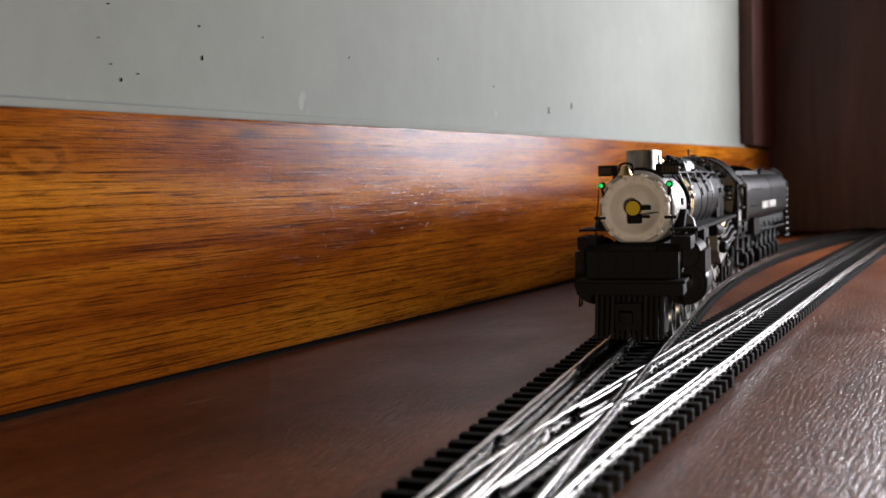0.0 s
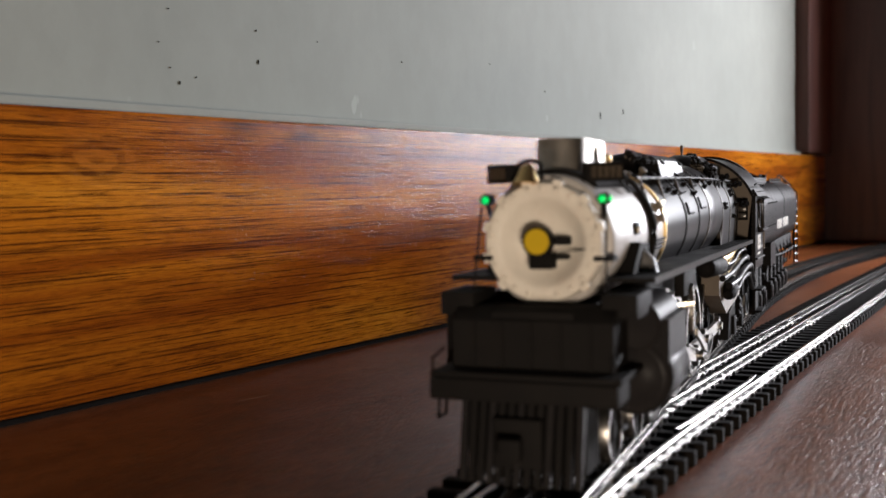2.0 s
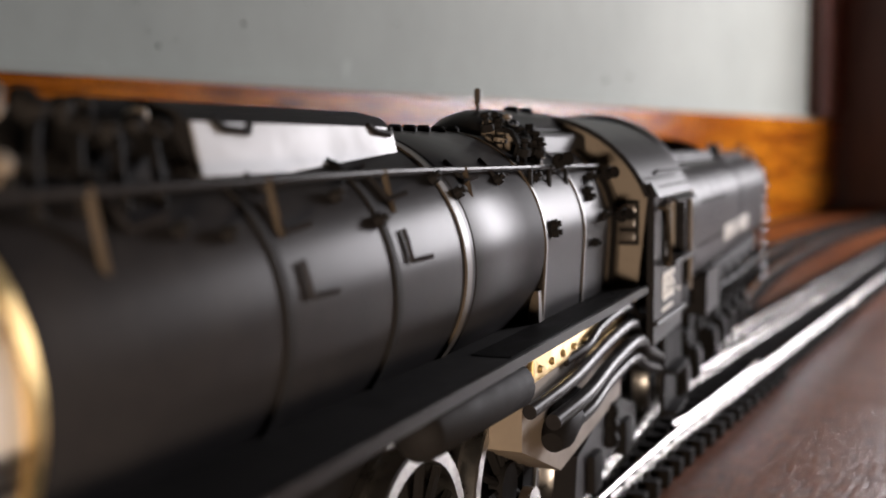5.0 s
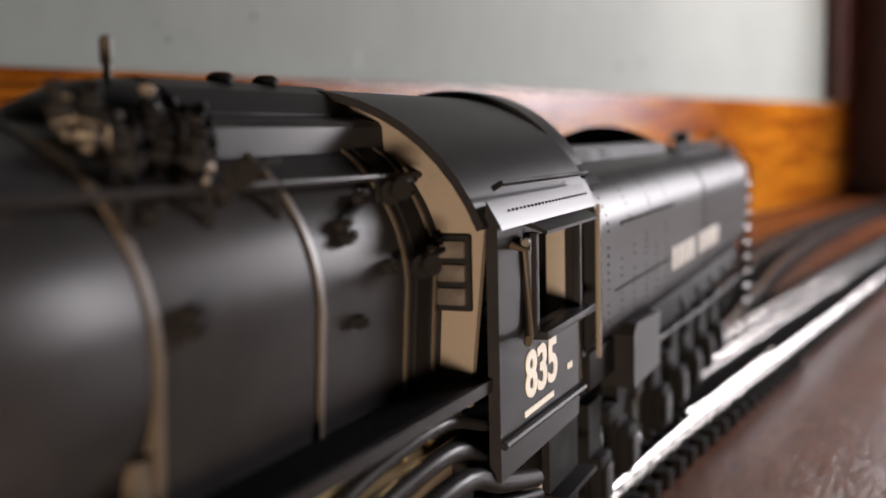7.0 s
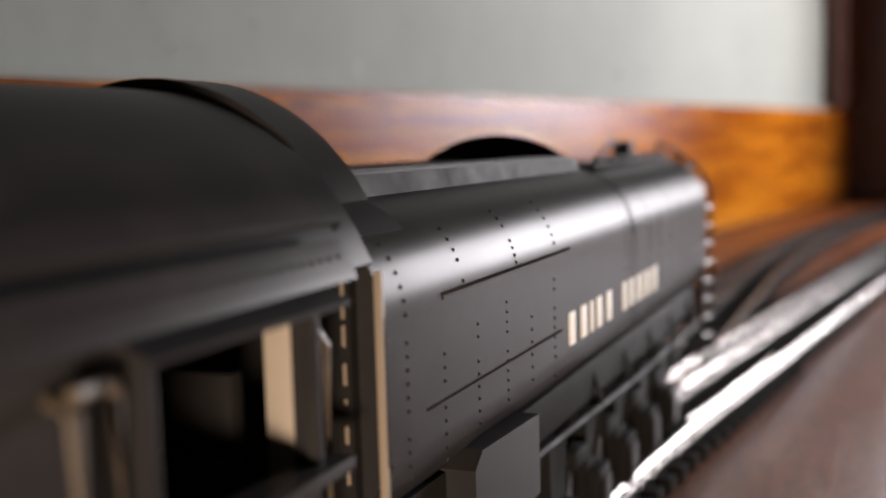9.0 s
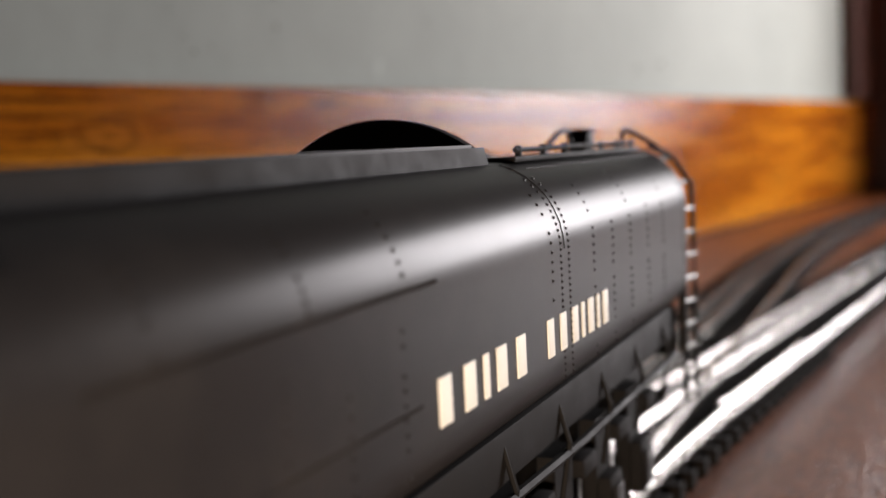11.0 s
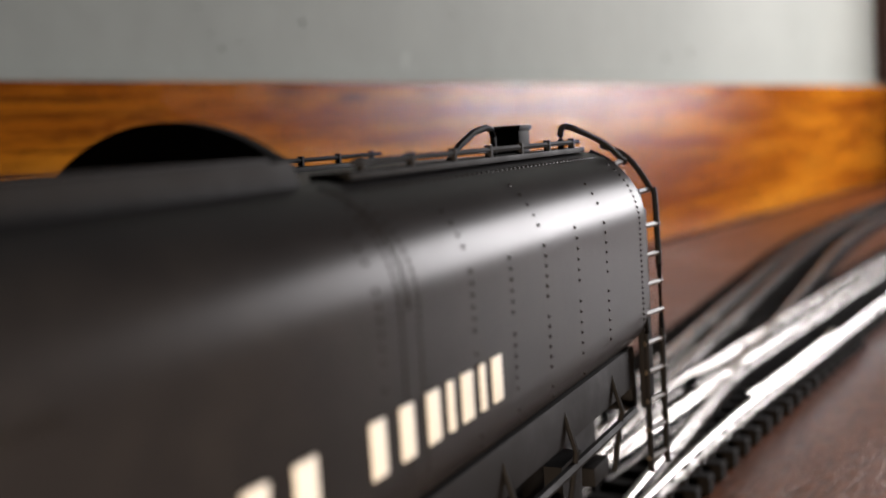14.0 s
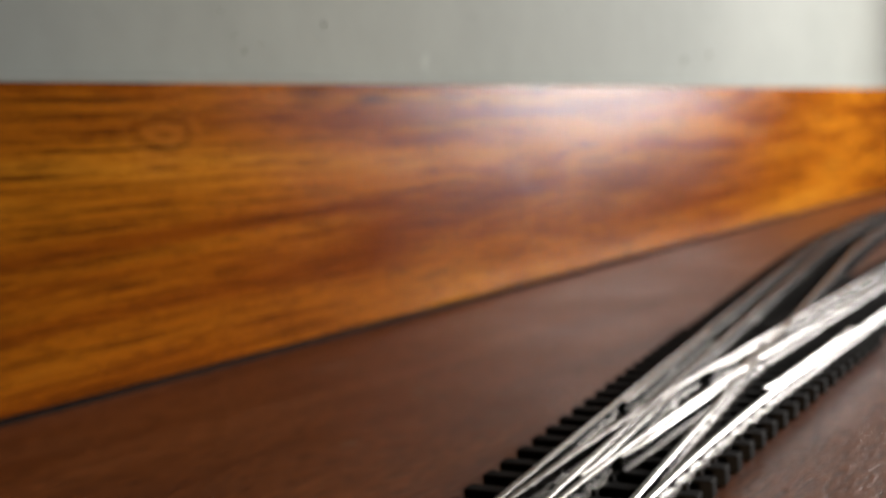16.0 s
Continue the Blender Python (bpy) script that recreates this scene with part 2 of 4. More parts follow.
def add_rod(bm, points, radius, seg=8):
    """A round bar that follows the points."""
    pts = [Vector(p) for p in points]
    rings = []
    for i, p in enumerate(pts):
        d = (pts[min(i + 1, len(pts) - 1)] - pts[max(i - 1, 0)]).normalized()
        side = d.cross(Vector((0, 0, 1)))
        if side.length < 1e-3:
            side = d.cross(Vector((0, 1, 0)))
        side.normalize()
        up = side.cross(d)
        rings.append([bm.verts.new(p + radius * (math.cos(k * math.tau / seg) * side + math.sin(k * math.tau / seg) * up)) for k in range(seg)])
    for p, q in zip(rings, rings[1:]):
        for k in range(seg):
            bm.faces.new((p[k], p[(k + 1) % seg], q[(k + 1) % seg], q[k]))
    bm.faces.new(rings[0][::-1])
    bm.faces.new(rings[-1])
    return bm


def rod(points, radius, seg=8):
    return add_rod(bmesh.new(), points, radius, seg)


def eased(points, steps=5):
    """Points along a smooth curve through the given ones."""
    p = [Vector(q) for q in points]
    p = [2 * p[0] - p[1]] + p + [2 * p[-1] - p[-2]]
    out = []
    for a, b, c, d in zip(p, p[1:], p[2:], p[3:]):
        for k in range(steps):
            t = k / steps
            out.append(0.5 * (2 * b + (c - a) * t + (2 * a - 5 * b + 4 * c - d) * t * t + (3 * b - a - 3 * c + d) * t ** 3))
    return out + [p[-2]]


def add_prism(bm, outline, axis, lo, hi):
    """Extrudes a 2D outline along an axis: 'x' takes (y, z) pairs, 'y' takes (x, z), 'z' takes (x, y)."""
    def at(p, w):
        return {"x": (w, p[0], p[1]), "y": (p[0], w, p[1]), "z": (p[0], p[1], w)}[axis]
    a = [bm.verts.new(at(p, lo)) for p in outline]
    b = [bm.verts.new(at(p, hi)) for p in outline]
    n = len(a)
    for i in range(n):
        bm.faces.new((a[i], a[(i + 1) % n], b[(i + 1) % n], b[i]))
    bm.faces.new(a[::-1])
    bm.faces.new(b)
    return bm


def prism(outline, axis, lo, hi):
    return add_prism(bmesh.new(), outline, axis, lo, hi)


def arc_points(cx, cy, r, a0, a1, n):
    return [(cx + r * math.cos(radians(a0 + (a1 - a0) * i / n)), cy + r * math.sin(radians(a0 + (a1 - a0) * i / n))) for i in range(n + 1)]


def words(name, text, size, material, parent, m, depth=0.0001, width=1.0):
    """Raised lettering in the built-in font, as one mesh."""
    cu = bpy.data.curves.new(name, "FONT")
    cu.body, cu.size, cu.extrude, cu.align_x, cu.offset = text, size, depth, "CENTER", size * 0.022
    tmp = bpy.data.objects.new(name, cu)
    me = bpy.data.meshes.new_from_object(tmp)
    bpy.data.objects.remove(tmp)
    me.transform(m @ Matrix.Diagonal((width, 1, 1, 1)))
    me.materials.clear()
    me.materials.append(material)
    ob = new(name, me)
    ob.parent = parent
    return ob


# ---------------------------------------------------------------- the setting
SHELF_END = 0.93
PLANK_TOP = 0.0695


def structure(name, bm, material, label, smooth=False):
    return tagged(part(name, bm, material, None, "", smooth), label, "", "", "structure")


structure("floor", box(-2.5, 1.12, -3.0, 0.5, -0.80, -0.75), PANEL, "dark brown wooden room floor")
structure("table_top", box(-1.2, 0.98, -0.75, 0.02, -0.03, 0.0, bevel=0.001), TABLE, "dark brown varnished wooden shelf surface with fine grain")
structure("wall_back", box(-2.5, 1.05, 0.006, 0.10, -0.75, 1.7), PAINT, "grey-green painted wall with small chips and streaks")
structure("wall_near", box(-2.5, 1.05, -3.1, -3.0, -0.75, 1.7), PAINT, "grey-green painted wall")
structure("wall_west", box(-2.6, -2.5, -3.1, 0.10, -0.75, 1.7), PAINT, "grey-green painted wall")
structure("ceiling", box(-2.6, 1.12, -3.1, 0.10, 1.7, 1.75), CEILING, "white ceiling")


# unseen wall, added to hold the window light in an opening
def window_wall():
    bm = bmesh.new()
    y0, y1, z0, z1 = -0.50, -0.17, 0.03, 0.37
    add_box(bm, 1.05, 1.12, y1, 0.10, -0.75, 1.7)
    add_box(bm, 1.05, 1.12, -3.1, y0, -0.75, 1.7)
    add_box(bm, 1.05, 1.12, y0, y1, -0.75, z0)
    add_box(bm, 1.05, 1.12, y0, y1, z1, 1.7)
    structure("wall_east", bm, PAINT, "unseen grey-green wall added round the window light")


window_wall()


def back_plank():
    bm = box(-1.2, SHELF_END - 0.004, -0.0, 0.0055, 0.0017, PLANK_TOP, bevel=0.0008)
    structure("plank", bm, PLANK, "glossy orange-brown wooden board with dark grain along the wall")
    # black strip paints the shade in the gap below the board
    structure("gap_strip", box(-1.2, SHELF_END - 0.004, 0.0012, 0.0058, 0.0, 0.0017), DULL_BLACK, "black strip painted as the shadow gap under the wooden board")
    structure("cap_strip", box(-1.2, 0.858, 0.0020, 0.0058, PLANK_TOP, PLANK_TOP + 0.0022, bevel=0.0005), PAINT, "thin grey-green painted bead above the wooden board")


back_plank()
structure("panel", box(SHELF_END, SHELF_END + 0.03, -0.222, 0.006, 0.0, 0.6, bevel=0.0015), PANEL, "dark reddish-brown wooden side panel")
structure("corner_board", box(0.858, SHELF_END, -0.004, 0.006, PLANK_TOP + 0.0015, 0.6, bevel=0.001), PANEL, "dark brown wooden upright board in the corner")


def wall_marks():
    rng = random.Random(4)
    spots = [(0.508, 0.0822, 0.0004, 0.0022), (0.535, 0.0854, 0.0004, 0.0020), (0.2395, 0.0882, 0.0003, 0.0002), (0.2431, 0.082, 0.0002, 0.0003), (0.2761, 0.0863, 0.0002, 0.0009),
             (0.3468, 0.0927, 0.0003, 0.0003), (0.2462, 0.0783, 0.0002, 0.0006), (0.252, 0.0802, 0.0002, 0.0003), (0.2431, 0.097, 0.0003, 0.0003), (0.2755, 0.0951, 0.0002, 0.0004)]
    for i in range(9):
        spots.append((rng.uniform(0.1, 0.5), rng.uniform(0.085, 0.14), rng.uniform(0.0001, 0.0002), rng.uniform(0.0002, 0.0006)))
    for x, z, w, h in spots:
        w, h = w * 0.65, h * 0.75
        o = [(x + w * math.cos(a) * rng.uniform(0.7, 1.2), z + h * math.sin(a) * rng.uniform(0.8, 1.1)) for a in [k * math.tau / 9 for k in range(9)]]
        tagged(part("paint_chip", prism(o, "y", 0.0057, 0.0062), DULL_BLACK, None, "", False), "small dark chip in the grey wall paint", "paint chip", "chips in the wall", "structure")


wall_marks()


def table_scratches():
    rng = random.Random(9)
    for x, y, length, a in ((0.238, -0.0255, 0.011, -8), (0.225, -0.062, 0.006, 20), (0.33, -0.03, 0.005, 4), (0.19, -0.075, 0.004, -30), (0.42, -0.16, 0.006, 15), (0.36, -0.175, 0.004, -20)):
        m = Matrix.Translation((x, y, 0)) @ Matrix.Rotation(radians(a), 4, "Z")
        o = [(-length / 2, 0), (-length / 4, -0.00022), (length / 3, -0.0003), (length / 2, 0), (length / 4, 0.00025), (-length / 3, 0.00018)]
        bm = prism(o, "z", -0.0002, 0.00006)
        bm.transform(m)
        tagged(part("scratch", bm, SCRATCH, None, "", False), "short pale scratch in the dark table varnish", "scratch", "scratches on the table", "structure")


table_scratches()


# ---------------------------------------------------------------- the tracks
GAUGE = 0.0165
RAIL_TOP = 0.005
TIE_TOP = 0.0026
ORIGIN = Vector((0.2, -0.125))
HEADING = math.atan(0.195)


def route(start, heading, pieces):
    """Points (x, y, heading, distance) along straights and arcs; a piece is (length, bend per metre)."""
    x, y, a, s = start[0], start[1], heading, 0.0
    step = 0.002
    out = [(x, y, a, s)]
    for length, bend in pieces:
        for _ in range(int(round(length / step))):
            a += bend * step / 2
            x += step * math.cos(a)
            y += step * math.sin(a)
            a += bend * step / 2
            s += step
            out.append((x, y, a, s))
    return out


BACK = 0.80
BRANCH_START = (ORIGIN.x - BACK * math.cos(HEADING), ORIGIN.y - BACK * math.sin(HEADING))
BRANCH = route(BRANCH_START, HEADING, [(BACK + 0.214, 0.0), (0.526, -0.72)])
SPLIT = 0.0806
MAIN_AT = ORIGIN - SPLIT * Vector((math.cos(HEADING), math.sin(HEADING)))
MAIN = route((MAIN_AT.x, MAIN_AT.y), HEADING, [(0.1236, -1.13), (0.20, 0.0), (0.10, -0.10), (0.40, -0.05)])


def along(path, s):
    """The point, heading of the path at a distance, with ends carried on straight."""
    i = max(0, min(len(path) - 1, int(s / 0.002)))
    x, y, a, d = path[i]
    return Vector((x + (s - d) * math.cos(a), y + (s - d) * math.sin(a))), a


def branch_at(u):
    return along(BRANCH, u + BACK)


def rail_mesh(path, off, s0, s1, lift=0.0, flare=0.0):
    """One rail with foot, web and head, beside a path; flare bends its ends away."""
    foot, web, head = 0.00115, 0.0003, 0.00052
    section = [(-foot, TIE_TOP), (foot, TIE_TOP), (foot, TIE_TOP + 0.0003), (web, TIE_TOP + 0.0006), (web, RAIL_TOP - 0.0008), (head, RAIL_TOP - 0.0006),
               (head, RAIL_TOP - 0.00015), (head * 0.7, RAIL_TOP), (-head * 0.7, RAIL_TOP), (-head, RAIL_TOP - 0.00015), (-head, RAIL_TOP - 0.0006), (-web, RAIL_TOP - 0.0008), (-web, TIE_TOP + 0.0006), (-foot, TIE_TOP + 0.0003)]
    bm = bmesh.new()
    rings = []
    n = max(2, int((s1 - s0) / 0.006))
    for i in range(n + 1):
        s = s0 + (s1 - s0) * i / n
        p, a = along(path, s)
        o = off
        if flare:
            end = min(s - s0, s1 - s)
            o += flare * max(0.0, 1 - end / 0.008)
        nx, ny = -math.sin(a), math.cos(a)
        rings.append([bm.verts.new((p.x + nx * (o + w), p.y + ny * (o + w), z + lift)) for w, z in section])
    k = len(section)
    for p, q in zip(rings, rings[1:]):
        for i in range(k):
            bm.faces.new((p[i], p[(i + 1) % k], q[(i + 1) % k], q[i]))
    bm.faces.new(rings[0])
    bm.faces.new(rings[-1][::-1])
    return bm


def build_tracks():
    branch = thing("track_branch", "dual-gauge model railway track with bright nickel rails on dark ties", "model track", "model tracks")
    main = thing("track_main", "dual-gauge model track curving off at the turnout, bright rails", "model track", "model tracks")
    end_b = len(BRANCH) * 0.002 - 0.002
    end_m = len(MAIN) * 0.002 - 0.002
    half = GAUGE / 2
    join = BACK + 0.19
    for off, name in ((half, "rail"), (half - 0.006, "third_rail"), (-half, "rail")):
        for s0, s1 in ((0.0, BACK + 0.110), (BACK + 0.1105, join), (join + 0.0006, end_b)):
            part(name, rail_mesh(BRANCH, off, s0, s1), RAIL, branch)
    for off, name in ((half, "rail"), (half - 0.006, "third_rail"), (-half, "rail")):
        first = 0.0 if off < 0 else 0.04
        part(name, rail_mesh(MAIN, off, first, 0.2843, -0.00008), RAIL, main)
        part(name, rail_mesh(MAIN, off, 0.2849, end_m, -0.00008), RAIL, main)
    for path, off, s0, s1, owner in ((MAIN, -half + 0.0014, 0.115, 0.175, main), (BRANCH, half - 0.0014, BACK + 0.02, BACK + 0.085, branch),
                                     (MAIN, half - 0.0015, 0.125, 0.17, main), (BRANCH, -half + 0.0015, BACK + 0.03, BACK + 0.075, branch),
                                     (BRANCH, half - 0.0074, BACK - 0.02, BACK + 0.03, branch), (MAIN, half - 0.0074, 0.07, 0.12, main)):
        part("guard_rail", rail_mesh(path, off, s0, s1, -0.00015, 0.0 if abs(off) > 0.0075 else 0.0006), RAIL, owner)
    # joiners where the lengths meet
    for path, s, owner in ((BRANCH, BACK + 0.110, branch), (BRANCH, join, branch), (MAIN, 0.2846, main)):
        for off in (half, half - 0.006, -half):
            bm = rail_mesh(path, off, s - 0.0045, s + 0.0045, 0.00012)
            bmesh.ops.scale(bm, vec=(1, 1, 0.55), space=Matrix.Translation((0, 0, -TIE_TOP)), verts=bm.verts)
            p, a = along(path, s)
            c = Vector((p.x - math.sin(a) * off, p.y + math.cos(a) * off, 0))
            widen = Matrix.Translation(c) @ Matrix.Rotation(a, 4, "Z") @ Matrix.Diagonal((1, 1.35, 1, 1)) @ Matrix.Rotation(-a, 4, "Z") @ Matrix.Translation(-c)
            bm.transform(widen)
            part("rail_joiner", bm, JOINER, owner, "bright metal rail joiner")
    return branch, main


TRACK_BRANCH, TRACK_MAIN = build_tracks()


# ---------------------------------------------------------------- the locomotive, in millimetres: x runs to its rear, z up from the table
MM = Matrix.Scale(0.001, 4)


def tpart(name, bm, material, parent, label="", smooth=True):
    bm.transform(MM)
    return part(name, bm, material, parent, label, smooth)


AXIS = 41.0


def swell(x):
    """The boiler widens and rises towards the firebox: extra radius and height of the axis."""
    k = min(1.0, max(0.0, (x - 49.0) / 51.0))
    return 1.6 * k, AXIS + 1.0 * k


def on_boiler(x, degrees, r):
    """A place on the boiler's skin; 0 degrees is the top, 90 the side away from the wall."""
    w = radians(degrees)
    more, axis = swell(x)
    return Vector((x, -(r + more) * math.sin(w), axis + (r + more) * math.cos(w)))


def wheel(radius, spokes, name, parent, x, y, width=2.6, tyre=STEEL):
    """A spoked wheel on the y axis, its centre at x and its outer face at y, away from the middle."""
    sgn = -1 if y < 0 else 1
    hub = new(name)
    hub.parent = parent
    hub.empty_display_size = 0.002
    hub.location = (x * 0.001, y * 0.001, (5.0 + radius) * 0.001)
    a, b = (0, 0, 0), (0, -sgn, 0)
    bm = lathe([(0.0, radius * 0.86), (0.0, radius * 0.98), (0.2, radius), (1.9, radius), (2.0, radius + 0.7), (width, radius + 0.7), (width, radius * 0.86), (0.0, radius * 0.86)], a, b, 36, False)
    tpart("tyre", bm, tyre, hub)
    if spokes:
        bm = lathe([(0.0, radius * 0.24), (1.6, radius * 0.24)], a, b, 16)
        for i in range(spokes):
            w = math.tau * i / spokes
            c, s = math.cos(w), math.sin(w)
            add_rod(bm, [(c * radius * 0.2, -sgn * 0.9, s * radius * 0.2), (c * radius * 0.88, -sgn * 0.9, s * radius * 0.88)], radius * 0.045, 6)
        # counterweight
        o = arc_points(0, 0, radius * 0.87, 215, 325, 8) + arc_points(0, 0, radius * 0.5, 325, 215, 6)
        add_prism(bm, o, "y", -sgn * 0.3, -sgn * 1.5)
        tpart("spoke_centre", bm, DULL_BLACK, hub)
    else:
        bm = lathe([(0.1, radius * 0.2), (0.1, radius * 0.26), (0.7, radius * 0.4), (0.7, radius * 0.7), (0.3, radius * 0.87), (1.4, radius * 0.87)], a, b, 24)
        tpart("disc", bm, DULL_BLACK, hub)
    return hub


WHEELS = []


def build_locomotive():
    loco = thing("steam_locomotive", "black model steam locomotive, silver smokebox, white front, on track", "model locomotive")

    # boiler in its lengths
    smokebox = tpart("smokebox", lathe([(0, 9.6), (0.4, 10.3), (1.2, 10.6), (29, 10.6), (29, 9.0)], (7, 0, AXIS), (8, 0, AXIS), 64), GRAPHITE, loco, "silver-grey smokebox")
    tpart("strap", lathe([(0, 10.6), (0, 10.95), (1.6, 10.95), (1.6, 10.6)], (34.5, 0, AXIS), (35.5, 0, AXIS), 64), DULL_BLACK, smokebox)
    tpart("smokebox_rear", lathe([(0, 10.6), (12.5, 10.7)], (36, 0, AXIS), (37, 0, AXIS), 64), GRAPHITE, loco, "silver-grey rear length of the smokebox")
    tpart("gilt_ring", lathe([(0, 10.7), (0, 11.15), (0.9, 11.15), (0.9, 10.7)], (48.3, 0, AXIS), (49.3, 0, AXIS), 64), BRASS, loco, "worn brass-coloured ring")
    boiler = tpart("boiler", lathe([(0, 10.9), (51, 12.5), (51, 11.0)], (49, 0, AXIS), (50, 0, AXIS + 1.0 / 51.0), 96), BLACK, loco, "satin black tapered boiler")
    tpart("boiler_rear", lathe([(0, 11.5), (0, 12.55), (0.2, 12.6), (20.6, 12.6), (21.2, 12.3), (21.2, 8.0)], (100, 0, AXIS + 1), (101, 0, AXIS + 1), 96), BLACK, loco, "satin black rear length of the boiler")
    for x, wide, material in ((69.2, 0.8, DULL_BLACK), (84.2, 0.8, DULL_BLACK), (97.6, 1.2, BAND)):
        more, axis = swell(x)
        r = 10.9 + more
        tpart("boiler_band", lathe([(0, r - 0.1), (0, r + 0.22), (wide, r + 0.24), (wide, r - 0.1)], (x, 0, axis), (x + 1, 0, axis), 80), material, boiler)

    def firebox_outline(half, low=33.4):
        return [(half - 0.5, low), (half, AXIS + 1)] + arc_points(0, AXIS + 1, half, 6, 174, 30) + [(-half, AXIS + 1), (-half + 0.5, low)]
    firebox = tpart("firebox", prism(firebox_outline(12.5), "x", 121.0, 157.4), BLACK, loco, "satin black straight-sided firebox")
    # the wide dull black strip paints the shaded gap ahead of the cab
    for x, wide, material in ((121.0, 0.6, BAND), (137.2, 0.6, BAND), (150.0, 0.45, BAND), (151.8, 2.4, DULL_BLACK), (155.2, 0.4, BAND)):
        tpart("firebox_band_and_gap", prism(firebox_outline(12.72), "x", x, x + wide), material, firebox)
    for s in (-1, 1):
        tpart("clip", prism([(s * 10.6, 33.2), (s * 12.3, 33.2), (s * 12.2, 37.4), (s * 11.6, 37.4)], "x", 119.6, 120.8), BAND, firebox)
    # front disc with its dished door, hinge ring and bolts
    face = tpart("smokebox_front", lathe([(0.3, 0.0), (0.2, 2.2), (-0.2, 3.8), (-1.0, 5.2), (-2.0, 6.2), (-2.5, 6.8), (-2.7, 7.2), (-2.7, 9.0), (-2.2, 9.3), (0, 9.4), (1.5, 9.4)], (6.6, 0, AXIS), (7.6, 0, AXIS), 64), CREAM, loco, "dusty white smokebox front")
    cut = bmesh.new()
    cut.from_mesh(face.data)
    bmesh.ops.bisect_plane(cut, geom=cut.verts[:] + cut.edges[:] + cut.faces[:], plane_co=(0, 0, 0.0322), plane_no=(0, 0, -1), clear_outer=True)
    bmesh.ops.holes_fill(cut, edges=cut.edges[:])
    cut.to_mesh(face.data)
    cut.free()
    for i in range(22):
        w = math.tau * i / 22
        y, z = 8.3 * math.sin(w), AXIS + 8.3 * math.cos(w)
        if z > 33:
            tpart("bolt", lathe([(0, 0.45), (0.35, 0.45), (0.55, 0.25), (0.55, 0.0)], (4.0, y, z), (3.0, y, z), 8), CREAM, face)
    for i in range(12):
        w = radians(i * 30 + 15)
        y, z = 9.2 * math.sin(w), AXIS + 9.2 * math.cos(w)
        if z > 34:
            m = Matrix.Translation((4.6, y, z)) @ Matrix.Rotation(-w, 4, "X")
            tpart("clamp", box(-0.7, 0.9, -0.8, 0.8, -0.9, 0.7, bevel=0.25, m=m), CREAM, face)
    for y in (-9.6, 9.6):
        tpart("lug", box(3.6, 6.4, y - 1.6, y + 1.6, AXIS - 2.8, AXIS - 2.0, bevel=0.2), DULL_BLACK, face)
    # headlight on its bracket
    light = tpart("headlight", lathe([(1.9, 0.0), (1.9, 1.9), (-0.2, 2.0), (-0.2, 2.3), (2.6, 2.1), (4.2, 1.5), (4.2, 0.0)], (1.2, 0, AXIS + 0.3), (2.2, 0, AXIS + 0.3), 32), DULL_BLACK, loco)
    tpart("reflector", lathe([(-0.25, 1.95), (0.2, 1.8), (1.2, 1.3), (1.7, 0.5), (1.8, 0.0)], (1.2, 0, AXIS + 0.3), (2.2, 0, AXIS + 0.3), 24), YELLOW_DISH, light, "yellow headlight reflector")
    tpart("bulb", lathe([(1.8, 0.4), (1.0, 0.55), (0.6, 0.4), (0.5, 0.0)], (1.2, 0, AXIS + 0.3), (2.2, 0, AXIS + 0.3), 16), LAMP_YELLOW, light, "lit yellow bulb")
    bm = box(2.5, 5.8, -1.8, 1.8, AXIS - 4.0, AXIS - 1.6, bevel=0.2)
    for k in range(4):
        add_box(bm, 1.9, 2.6, -1.6 + k * 0.9, -1.15 + k * 0.9, AXIS - 3.9, AXIS - 1.7)
    tpart("bracket", bm, DULL_BLACK, light)
    tpart("side_lug", box(3.8, 5.8, -4.2, -1.8, AXIS - 0.4, AXIS + 0.9, bevel=0.2), DULL_BLACK, light)
    tpart("side_lug", box(3.8, 5.8, -4.0, -1.8, AXIS - 2.6, AXIS - 1.9, bevel=0.2), DULL_BLACK, light)
    tpart("grab_rail", rod([(4.2, -6.6, AXIS - 1.0), (4.0, -2, AXIS - 1.6), (4.0, 2, AXIS - 1.6)], 0.13, 6), DULL_BLACK, face)
    # marker lamps, bell, number wings
    for y in (-9.3, 9.3):
        lamp = tpart("marker_lamp", lathe([(0, 0.9), (2.2, 1.0), (2.2, 0.0)], (4.4, y, AXIS + 6.6), (5.4, y, AXIS + 6.6), 16), DULL_BLACK, loco)
        tpart("marker_lens", lathe([(0, 0.6), (-0.25, 0.45), (-0.35, 0.0)], (4.4, y, AXIS + 6.6), (5.4, y, AXIS + 6.6), 12), LAMP_GREEN, lamp, "lit green marker lens")
        tpart("side_lens", lathe([(0, 0.55), (0.3, 0.4), (0.35, 0.0)], (5.6, y + (0.9 if y > 0 else -0.9), AXIS + 6.6), (5.6, y + (1.9 if y > 0 else -1.9), AXIS + 6.6), 10), LAMP_GREEN, lamp)
        tpart("bracket", rod([(5.5, y, AXIS + 6.0), (6.5, y * 0.97, AXIS + 3.8)], 0.4, 6), DULL_BLACK, lamp)
    tpart("bell", lathe([(0, 0.5), (0.5, 1.1), (1.6, 1.45), (2.8, 2.1), (3.1, 2.3), (3.1, 0.4)], (5.4, 2.6, AXIS + 12.0), (5.2, 2.6, AXIS + 11.0), 20), BRASS, loco, "brass bell")
